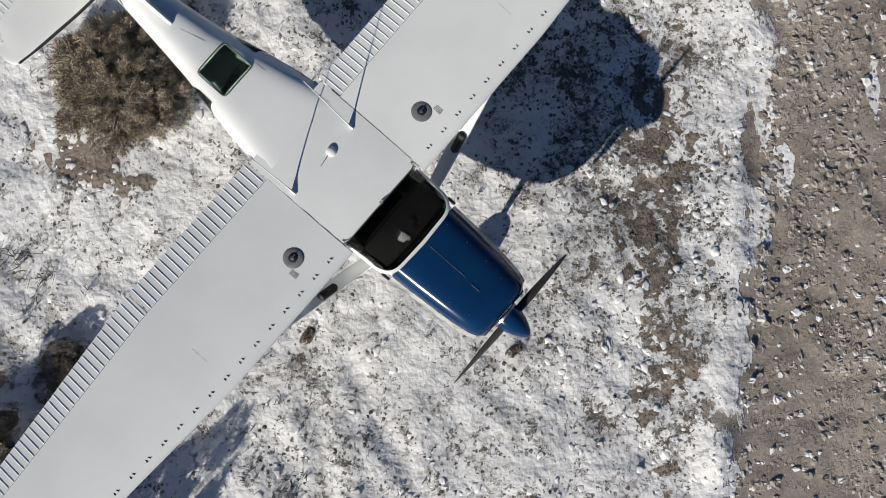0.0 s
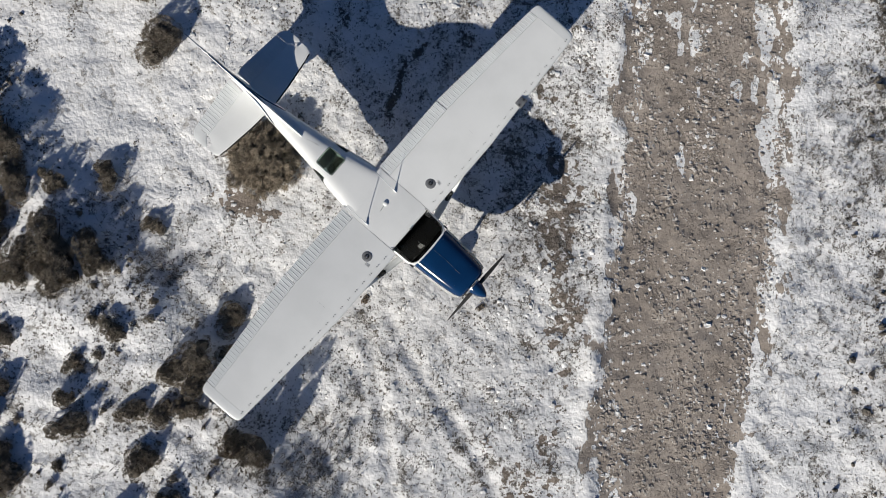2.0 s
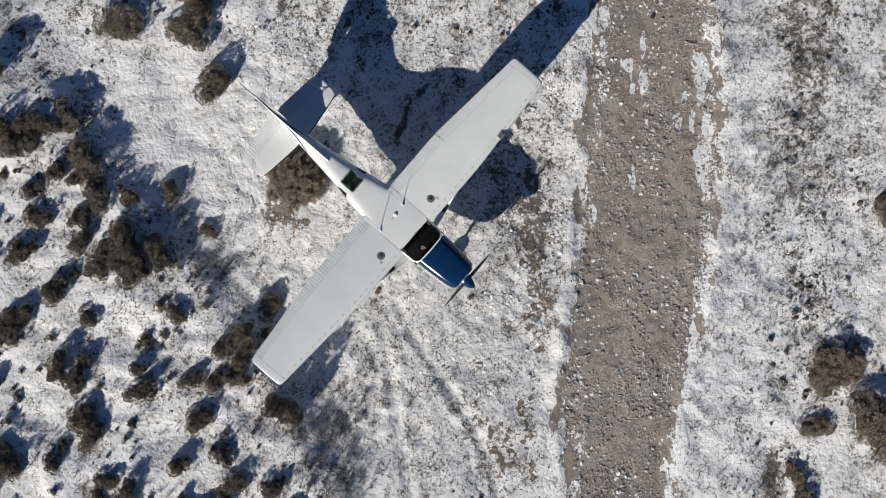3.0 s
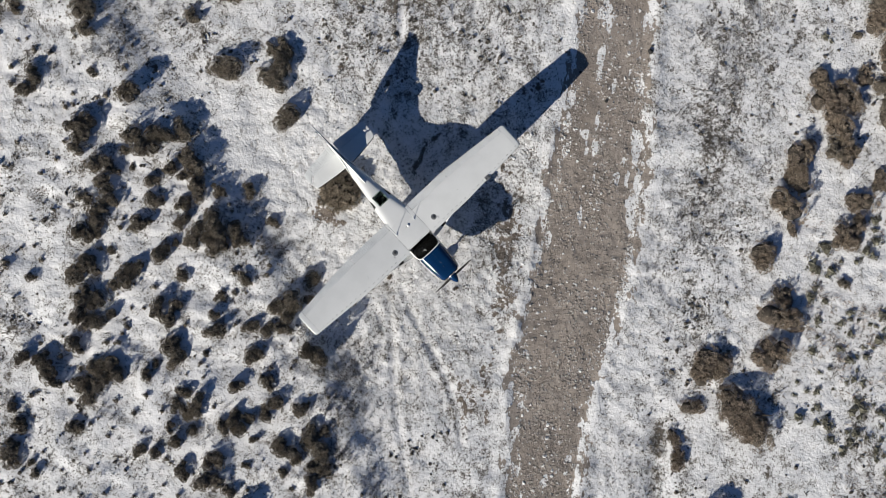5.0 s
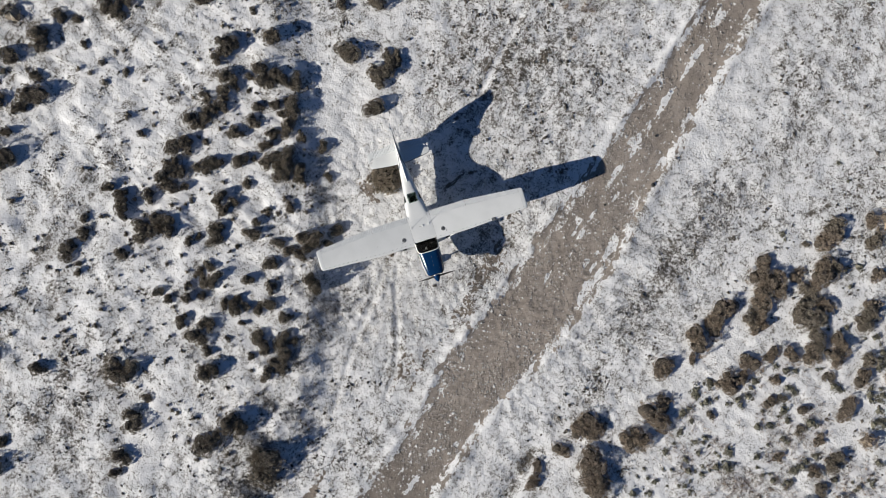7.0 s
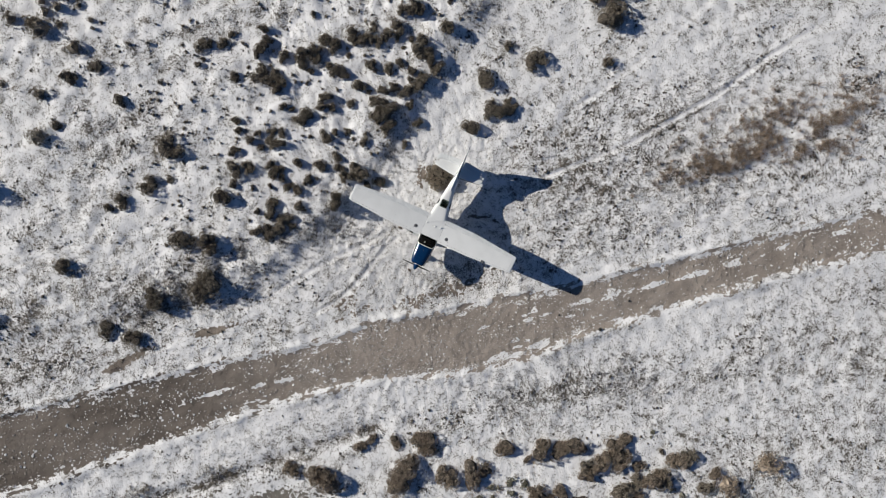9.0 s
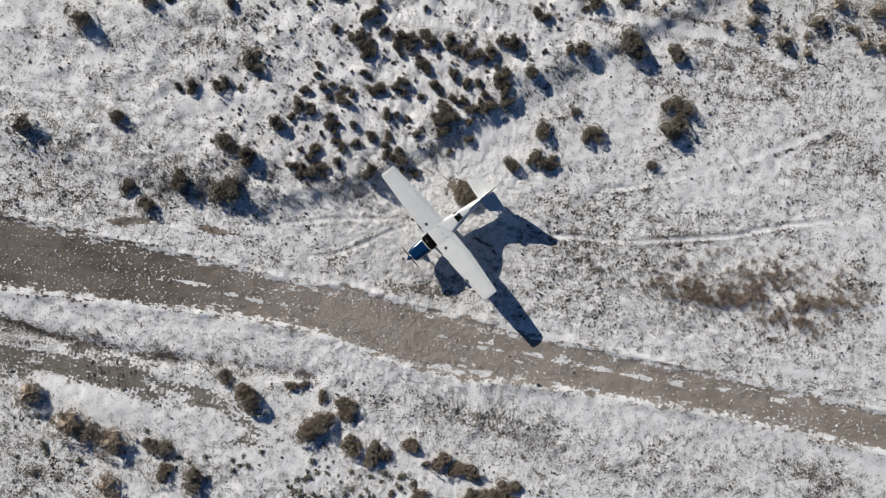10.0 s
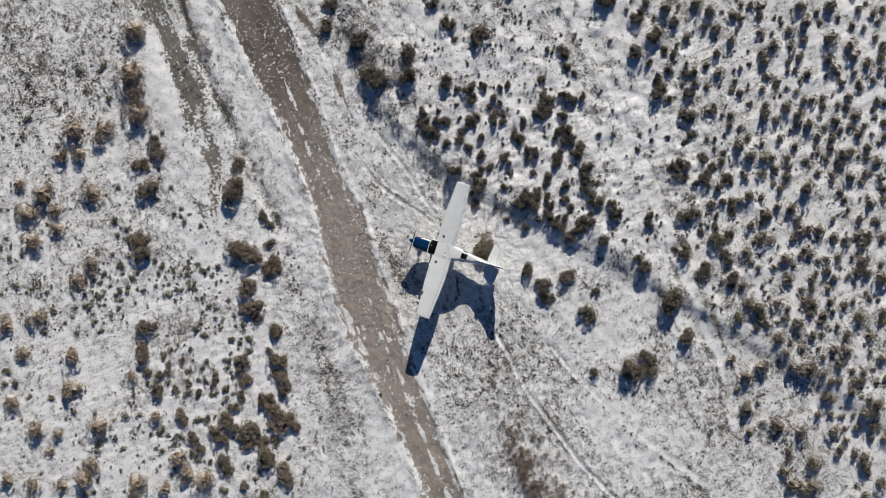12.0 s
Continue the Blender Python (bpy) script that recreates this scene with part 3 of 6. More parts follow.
def build_wing(side, plane):
    name = "left_wing" if side > 0 else "right_wing"
    bm = bmesh.new()
    stations = [0.58, 1.2, 1.9, 2.5, 3.2, 3.9, 4.6, 5.2]
    loft(bm, [wing_ring(side * b, 0.0, HINGE, 18) for b in stations])
    wing = part(name, bm, "white", plane)
    bm = bmesh.new()
    rings = []
    for b, s in ((5.203, 1.0), (5.30, 0.99), (5.37, 0.93), (5.41, 0.80), (5.425, 0.6)):
        ring = wing_ring(side * b, 0.0, 1.0, 14)
        mid = sum(ring, Vector()) / len(ring)
        rings.append([Vector((mid.x + (p.x - mid.x) * (0.5 + 0.5 * s), p.y, mid.z + (p.z - mid.z) * s)) for p in ring])
    loft(bm, rings)
    part("wingtip", bm, "white_aged", wing, "white moulded wingtip")
    ridged_surface("flap", side, 0.60, 2.44, wing)
    ridged_surface("aileron", side, 2.47, 5.19, wing)
    # fuel cap
    cx, cb = 0.82, side * 1.03
    z = wing_top(cx, cb)
    bm = bmesh.new()
    disc(bm, (cx, cb, z - 0.012), 0.112, 0.017, 32)
    cap = part("fuel_cap", bm, "cap_grey", wing, "round dark grey fuel cap with a steel latch")
    bm = bmesh.new()
    disc(bm, (cx, cb, z + 0.004), 0.048, 0.012, 20, 0.006)
    part("latch_ring", bm, "trim", cap)
    bm = bmesh.new()
    disc(bm, (cx, cb, z + 0.017), 0.022, 0.008, 14, 0.004)
    box(bm, (cx - 0.006, cb + 0.02, z + 0.024), (0.012, 0.05, 0.006))
    part("latch", bm, "steel", cap)
    # the small placard beside the cap, as plain bars
    bm = bmesh.new()
    px, pb = cx + 0.12, cb + side * 0.125
    for k in range(4):
        strip(bm, px - 0.045, px + 0.045, pb + 0.016 * k - 0.02, pb + 0.016 * k - 0.02, 0.002 if k in (0, 3) else 0.003, 0.003, 2)
    strip(bm, px - 0.045, px - 0.045 + 0.001, pb - 0.022, pb + 0.03, 0.002, 0.0034, 2)
    strip(bm, px + 0.045, px + 0.046, pb - 0.022, pb + 0.03, 0.002, 0.0034, 2)
    part("placard", bm, "seam", wing, "small placard printed on the wing")
    # skin joints
    for x0, x1, b in ((1.18, 0.06, 0.579), (0.86, 0.66, 2.42)):
        bm = bmesh.new()
        strip(bm, x0, x1, side * b, side * b, 0.005 if b < 1 else 0.0012, 0.003 if b < 1 else 0.0005)
        part("skin_joint", bm, "seam", wing)
    # pairs of vortex tabs behind the leading edge
    made = None
    for k in range(20):
        b = 0.80 + 0.232 * k
        le, c, _, _ = wing_at(b)
        for off, turn in ((-0.022, 16), (0.026, -16)):
            x = le - 0.085 * c
            m = Matrix.Translation((x, side * (b + off), wing_top(x, b) - 0.002)) @ pose(0, 0, 0, 0, 0, turn)
            if made is None:
                bm = bmesh.new()
                box(bm, (0, 0, 0.004), (0.029, 0.003, 0.010))
                box(bm, (0, 0.005, 0.003), (0.029, 0.010, 0.003))
                made = part("vortex_tab", bm, "tab", wing)
                made.matrix_local = m
            else:
                o = new("vortex_tab", made.data)
                o.parent, o.matrix_local = wing, m
    # lifting strut with its black step
    bm = bmesh.new()
    a, e = Vector((1.36, side * 0.56, 0.92)), Vector((0.98, side * 2.5, wing_under(0.98, 2.5) + 0.02))
    rows = []
    for k in range(7):
        q = a.lerp(e, k / 6)
        ch = 0.085 if 0 < k < 6 else 0.075
        rows.append([q + Vector((ch * math.cos(t) , 0, 0.026 * math.sin(t))) for t in [2 * math.pi * j / 14 for j in range(14)]])
    loft(bm, rows)
    strut = part("wing_strut", bm, "white_aged", plane, "white wing strut with a black step")
    bm = bmesh.new()
    q = a.lerp(e, 0.31)
    d = (e - a).normalized()
    tube(bm, [q - d * 0.13 + Vector((0.03, 0, 0.03)), q - d * 0.11 + Vector((0.02, 0, 0.032)), q + d * 0.11 + Vector((0.02, 0, 0.032)), q + d * 0.13 + Vector((0.03, 0, 0.03))], [0.03, 0.055, 0.055, 0.03], 10, 1.0)
    part("step_pad", bm, "dash", strut, "black rubber step pad")
    return wing


def hull(hw, z0, z1, power, n=32):
    """A rounded cross-section ring, as (y, z)."""
    zc, hz = (z0 + z1) / 2, (z1 - z0) / 2
    out = []
    for k in range(n):
        a = 2 * math.pi * (k + 0.5) / n
        c, s = math.cos(a), math.sin(a)
        out.append((hw * math.copysign(abs(c) ** (2 / power), c), zc + hz * math.copysign(abs(s) ** (2 / power), s)))
    return out


def build_fuselage(plane):
    # lower cabin body, from the firewall to the rear of the doors
    bm = bmesh.new()
    rings = []
    for x, hw, z0, z1 in ((1.70, 0.53, 0.70, 1.685), (1.3, 0.56, 0.65, 1.70), (0.6, 0.575, 0.62, 1.70), (-0.05, 0.57, 0.62, 1.70), (-0.22, 0.56, 0.62, 1.70)):
        rings.append([Vector((x, y, z)) for y, z in hull(hw, z0, z1, 4.5)])
    loft(bm, rings)
    bmesh.ops.delete(bm, geom=[f for f in bm.faces if f.calc_center_median().z > 1.65 and len(f.verts) == 4], context="FACES")
    body = part("cabin_body", bm, "white", plane)
    bm = bmesh.new()
    rings = []
    for x, hw, z0 in ((1.68, 0.50, 0.78), (1.3, 0.535, 0.72), (0.6, 0.55, 0.68), (-0.05, 0.545, 0.70), (-0.21, 0.535, 0.72)):
        rings.append([Vector((x, y, z)) for y, z in ((hw, 1.69), (hw, z0 + 0.08), (hw - 0.08, z0), (-hw + 0.08, z0), (-hw, z0 + 0.08), (-hw, 1.69))])
    loft(bm, rings, closed=False)
    bmesh.ops.solidify(bm, geom=bm.faces[:], thickness=0.008)
    part("cabin_liner", bm, "dash", plane, "black cabin lining")
    bm = bmesh.new()
    box(bm, (1.66, 0, 1.24), (0.02, 0.98, 0.84), None, 0.005)
    part("firewall", bm, "dash", plane)
    # after fuselage with the rear window's opening
    stations = [(0.45, 0.52, 2.10, wing_top(0.45, 0.6) - 0.012, 7.0), (0.20, 0.545, 2.05, wing_top(0.2, 0.6) - 0.004, 8.0), (0.0, 0.56, 1.95, wing_top(0.0, 0.6) + 0.012, 8.0), (-0.20, 0.57, 0.62, 2.150, 7.0), (-0.50, 0.54, 0.63, 2.130, 5.4), (-0.72, 0.508, 0.64, 2.100, 4.9), (-0.92, 0.475, 0.65, 2.055, 4.5), (-1.14, 0.437, 0.665, 1.96, 4.0), (-1.36, 0.40, 0.68, 1.86, 3.6),
                (-1.6, 0.362, 0.70, 1.76, 3.2), (-2.0, 0.31, 0.73, 1.675, 3.0), (-2.5, 0.25, 0.79, 1.60, 2.7), (-3.0, 0.19, 0.85, 1.545, 2.4), (-3.5, 0.135, 0.92, 1.50, 2.3), (-4.0, 0.085, 1.02, 1.465, 2.2), (-4.30, 0.04, 1.15, 1.43, 2.0)]
    bm = bmesh.new()
    rings = []
    for x, hw, z0, z1, p in stations:
        ring = hull(hw, z0, z1, p, 56)
        if -1.4 < x < -0.9:
            for sign in (1, -1):
                k = min((k for k in range(56) if ring[k][1] > (z0 + z1) / 2), key=lambda k: abs(ring[k][0] - sign * 0.21))
                s = (1 - (0.21 / hw) ** p) ** (1 / p)
                ring[k] = (sign * 0.21, (z0 + z1) / 2 + (z1 - z0) / 2 * s)
        rings.append([Vector((x, y, z)) for y, z in ring])
    loft(bm, rings)
    hole = [f for f in bm.faces if -1.35 < f.calc_center_median().x < -0.93 and abs(f.calc_center_median().y) < 0.21 and f.calc_center_median().z > 1.7 and len(f.verts) == 4]
    bmesh.ops.delete(bm, geom=hole, context="FACES")
    tail = part("rear_fuselage", bm, "white", plane)
    # cabin roof between the wing roots
    bm = bmesh.new()
    rings = []
    for b in (-0.578, -0.5, -0.25, 0, 0.25, 0.5, 0.578):
        ring = []
        xs = [1.13, 1.10, 1.0, 0.8, 0.5, 0.2, 0.0, -0.22]
        bulge = 0.012 * (1 - (b / 0.6) ** 2)
        for x in xs:
            ring.append(Vector((x, b, wing_top(min(x + 0.02, 1.12), 0.6) + bulge  - (0.02 if x > 1.12 else 0))))
        ring += [Vector((x, b, 2.09)) for x in xs[::-1]]
        rings.append(ring)
    loft(bm, rings)
    part("cabin_roof", bm, "white", plane)
    # windscreen: a ruled, rounded sheet between the roof edge and the cowl
    base = [Vector((1.16 + 0.10 * k, 0.552, 1.70)) for k in range(4)]
    base += [Vector((1.50 + 0.20 * math.sin(a), 0.352 + 0.20 * math.cos(a), 1.70)) for a in np.linspace(0.1, math.pi / 2, 7)]
    base += [Vector((1.70 + 0.012 * (1 - y / 0.352), y, 1.703)) for y in (0.24, 0.12, 0.0)]
    base = base + [Vector((p.x, -p.y, p.z)) for p in base[-2::-1]]
    n = len(base) - 1
    top = [Vector((1.075 + 0.062 * min(k, n - k, 3) / 3, 0.548 * (1 - 2 * min(max((k - 2) / (n - 4), 0), 1)), 2.185)) for k in range(n + 1)]
    bm = bmesh.new()
    rows = []
    for k in range(7):
        f = k / 6
        rows.append([p.lerp(q, f) + Vector((0.05, 0, 0.05)) * math.sin(math.pi * f) * max(0, 1 - abs(p.y) / 0.56) for p, q in zip(base, top)])
    loft(bm, rows, closed=False)
    bmesh.ops.solidify(bm, geom=bm.faces[:], thickness=0.005)
    screen = part("windscreen", bm, "windscreen", plane, "dark curved windscreen")
    screen.visible_shadow = False
    bm = bmesh.new()
    tube(bm, [p + Vector((0.008, 0, 0.006)) for p in top], [0.006] * len(top), 6)
    tube(bm, [base[0] + Vector((0, 0.006, 0)), base[0].lerp(top[0], 0.5) + Vector((0.01, 0.012, 0)), top[0] + Vector((0, 0.01, 0))], [0.010] * 3, 6)
    tube(bm, [base[-1] - Vector((0, 0.006, 0)), base[-1].lerp(top[-1], 0.5) + Vector((0.01, -0.012, 0)), top[-1] - Vector((0, 0.01, 0))], [0.010] * 3, 6)
    part("windscreen_seal", bm, "trim", screen, "black windscreen seal")
    bm = bmesh.new()
    rows = []
    for p in base:
        out = Vector((p.x - 1.1, p.y * 0.8, 0)).normalized()
        rows.append([p + Vector((0, 0, 0.012)), p + out * 0.020 + Vector((0, 0, 0.006)), p + out * 0.040 + Vector((0, 0, -0.012)), p + out * 0.015 + Vector((0, 0, -0.035))])
    loft(bm, rows)
    part("windscreen_band", bm, "white", plane, "white band round the windscreen's foot")
    # upper cabin sides: pillars with side windows
    for side in (1, -1):
        for x0, x1, z0, z1 in ((1.22, 1.12, 1.69, 2.12), (0.42, 0.34, 1.69, 2.12), (-0.12, -0.24, 1.69, 2.06)):
            bm = bmesh.new()
            rings = [[Vector((x0, side * 0.565, z0)), Vector((x1, side * 0.565, z0)), Vector((x1, side * 0.525, z0)), Vector((x0, side * 0.525, z0))],
                     [Vector((x0 - 0.05, side * 0.55, z1)), Vector((x1 - 0.05, side * 0.55, z1)), Vector((x1 - 0.05, side * 0.51, z1)), Vector((x0 - 0.05, side * 0.51, z1))]]
            loft(bm, rings)
            part("door_pillar", bm, "white", plane)
        for x0, x1 in ((1.11, 0.43), (0.33, -0.11)):
            bm = bmesh.new()
            rings = [[Vector((x0, side * 0.552, 1.695)), Vector((x1, side * 0.552, 1.695)), Vector((x1, side * 0.546, 1.695)), Vector((x0, side * 0.546, 1.695))],
                     [Vector((x0 - 0.05, side * 0.537, 2.10)), Vector((x1 - 0.05, side * 0.537, 2.10)), Vector((x1 - 0.05, side * 0.531, 2.10)), Vector((x0 - 0.05, side * 0.531, 2.10))]]
            loft(bm, rings)
            part("side_window", bm, "green_glass", plane)
        # triangular rear quarter window, let into the curved shoulder
        bm = bmesh.new()
        n = 9
        rows = []
        for k in range(n):
            f = k / (n - 1)
            x = -0.955 - 0.415 * f
            hw, z0, z1 = np.interp(-x, [0.5, 0.72, 0.92, 1.14, 1.36], [0.54, 0.508, 0.475, 0.437, 0.40]), np.interp(-x, [0.5, 1.36], [0.63, 0.68]), np.interp(-x, [0.5, 0.72, 0.92, 1.14, 1.36], [2.130, 2.100, 2.055, 1.96, 1.86])
            p = float(np.interp(-x, [0.72, 0.92, 1.14, 1.36], [4.9, 4.5, 4.0, 3.6]))
            row = []
            for j in range(5):
                hi, lo = 0.930 - 0.13 * f, 0.50 + 0.10 * f
                s = lo + (hi - lo) * j / 4 * (0.3 + 0.7 * min(1.0, f / 0.10) ** 0.5 * (1 - max(0.0, (f - 0.6) / 0.4) ** 2 * 0.8))
                zc, hz = (z0 + z1) / 2, (z1 - z0) / 2
                y = hw * (1 - s ** p) ** (1 / p) + 0.006
                row.append(Vector((x, side * y, zc + hz * s + 0.004)))
            rows.append(row)
        loft(bm, rows, closed=False)
        bmesh.ops.solidify(bm, geom=bm.faces[:], thickness=0.006)
        part("quarter_window", bm, "dark_pane", plane, "dark green rear quarter window")
    # rear window
    bm = bmesh.new()
    rings = []
    for x, z, w in ((-0.897, 2.063, 0.19), (-0.91, 2.058, 0.213), (-0.935, 2.049, 0.224), (-1.14, 1.962, 0.226), (-1.34, 1.870, 0.224), (-1.368, 1.857, 0.213), (-1.382, 1.851, 0.19)):
        rings.append([Vector((x, w * f, z + 0.012 - 0.006 * abs(w * f / 0.2) ** 3.6)) for f in (-1, -0.7, -0.35, 0, 0.35, 0.7, 1)])
    loft(bm, rings, closed=False)
    bmesh.ops.solidify(bm, geom=bm.faces[:], thickness=0.006)
    pane = part("rear_window", bm, "green_glass", tail, "green tinted rear window")
    pane.visible_shadow = False
    bm = bmesh.new()
    loop = [(-0.893, 0.0), (-0.893, 0.18), (-0.907, 0.216), (-0.935, 0.228), (-1.14, 0.230), (-1.34, 0.228), (-1.371, 0.216), (-1.386, 0.18), (-1.386, 0.0)]
    loop = loop + [(x, -y) for x, y in loop[::-1] if y > 0]
    pts = [Vector((x, y, np.interp(-x, [0.893, 0.935, 1.14, 1.34, 1.386], [2.065, 2.049, 1.962, 1.870, 1.849]) + 0.009 - 0.006 * (abs(y) / 0.2) ** 3.6)) for x, y in loop]
    tube(bm, pts + [pts[0]], [0.007] * (len(pts) + 1), 6, 0.8)
    part("window_rim", bm, "trim", pane)
    # thin skin seams on the back of the fuselage
    for seam in (((-1.90, 0.02), (-1.75, 0.06), (-1.58, 0.09)), ((-0.93, 0.27), (-0.86, 0.272), (-0.76, 0.276))):
        pts = []
        for x, y in seam:
            hw, z0, z1, p = [float(np.interp(-x, [-q[0] for q in stations], [q[k] for q in stations])) for k in (1, 2, 3, 4)]
            pts.append(Vector((x, y, (z0 + z1) / 2 + (z1 - z0) / 2 * (1 - (abs(y) / hw) ** p) ** (1 / p) + 0.0005)))
        bm = bmesh.new()
        tube(bm, pts, [0.0014] * 3, 5)
        part("skin_seam", bm, "seam", tail)
    # painted flash that sweeps from the fin's foot down the tail cone
    for side in (1, -1):
        bm = bmesh.new()
        rows = []
        for x, y in ((-2.70, 0.205), (-2.85, 0.165), (-3.0, 0.125), (-3.2, 0.085), (-3.4, 0.058), (-3.65, 0.040)):
            hw, z0, z1, p = [float(np.interp(-x, [-q[0] for q in stations], [q[k] for q in stations])) for k in (1, 2, 3, 4)]
            row = []
            for w in (y - 0.014, y, y + 0.014):
                w = min(w, hw * 0.985)
                row.append(Vector((x, side * w, (z0 + z1) / 2 + (z1 - z0) / 2 * (1 - (w / hw) ** p) ** (1 / p) + 0.004)))
            rows.append(row)
        loft(bm, rows, closed=False)
        bmesh.ops.solidify(bm, geom=bm.faces[:], thickness=0.003)
        part("tail_flash", bm, "blue", tail, "thin dark blue painted flash")
    # blue stripe along each flank
    for side in (1, -1):
        bm = bmesh.new()
        rows = []
        for x, hw, z0, z1, p in stations[3:-1]:
            zc, hz = (z0 + z1) / 2, (z1 - z0) / 2
            row = []
            for s in (0.02, 0.16, 0.30):
                row.append(Vector((x, side * (hw * (1 - s ** p) ** (1 / p) + 0.003), zc + hz * s)))
            rows.append(row)
        loft(bm, rows, closed=False)
        bmesh.ops.solidify(bm, geom=bm.faces[:], thickness=0.003)
        part("flank_stripe", bm, "blue", tail, "dark blue painted stripe")
    return body, tail


def build_cabin_inside(plane):
    bm = bmesh.new()
    box(bm, (1.42, 0, 1.60), (0.40, 1.0, 0.16), None, 0.05)
    box(bm, (1.24, 0, 1.44), (0.10, 0.98, 0.38), None, 0.03)
    dash = part("dashboard", bm, "dash", plane, "black instrument panel with a padded top")
    for y in (-0.25, -0.08, 0.12, 0.3):
        bm = bmesh.new()
        box(bm, (1.185, y, 1.52), (0.012, 0.12, 0.11), None, 0.01)
        part("dial", bm, "trim", dash)
    bm = bmesh.new()
    box(bm, (1.50, -0.10, 1.687), (0.09, 0.10, 0.008), pose(0, 0, 0, 0, 0, 12), 0.003)
    box(bm, (1.55, -0.07, 1.69), (0.05, 0.05, 0.01), pose(0, 0, 0, 0, 0, 30), 0.003)
    part("paper_note", bm, "paper", dash, "white paper lying on the dash")
    bm = bmesh.new()
    tube(bm, [(1.47, 0.06, 1.685), (1.52, 0.04, 1.71), (1.57, 0.09, 1.685)], [0.006] * 3, 6)
    box(bm, (1.46, 0.10, 1.69), (0.07, 0.06, 0.02), pose(0, 0, 0, 0, 0, -20), 0.008)
    part("compass", bm, "trim", dash)
    for y in (0.27, -0.27):
        bm = bmesh.new()
        box(bm, (0.55, y, 1.02), (0.46, 0.42, 0.14), None, 0.05)
        seat = part("cabin_seat", bm, "fabric", plane, "brown fabric pilot seat")
        bm = bmesh.new()
        box(bm, (0.30, y, 1.40), (0.12, 0.42, 0.62), pose(0, 0, 0, 0, -12, 0), 0.05)
        part("seat_back", bm, "fabric", seat)
        bm = bmesh.new()
        tube(bm, [(1.19, y, 1.4), (1.02, y, 1.42)], [0.015, 0.015], 8)
        tube(bm, [(1.02, y - 0.14, 1.50), (1.02, y - 0.12, 1.4), (1.02, y + 0.12, 1.4), (1.02, y + 0.14, 1.50)], [0.014] * 4, 8)
        part("control_yoke", bm, "trim", dash)
    bm = bmesh.new()
    box(bm, (-0.35, 0, 1.0), (0.45, 0.92, 0.16), None, 0.05)
    bench = part("rear_bench", bm, "bench", plane, "grey-brown fabric rear bench")
    bm = bmesh.new()
    box(bm, (-0.62, 0, 1.35), (0.12, 0.9, 0.55), pose(0, 0, 0, 0, -14, 0), 0.05)
    part("bench_back", bm, "bench", bench)
    bm = bmesh.new()
    box(bm, (-0.98, 0.05, 1.30), (0.42, 0.62, 0.10), pose(0, 0, 0, 0, 6, 8), 0.04)
    tube(bm, [(-0.85, -0.2, 1.36), (-0.95, -0.05, 1.41), (-1.05, 0.08, 1.38), (-1.0, 0.22, 1.40), (-0.86, 0.25, 1.37)], [0.035, 0.05, 0.045, 0.05, 0.03], 10)
    part("baggage", bm, "bench", bench, "crumpled grey-brown bag behind the bench")


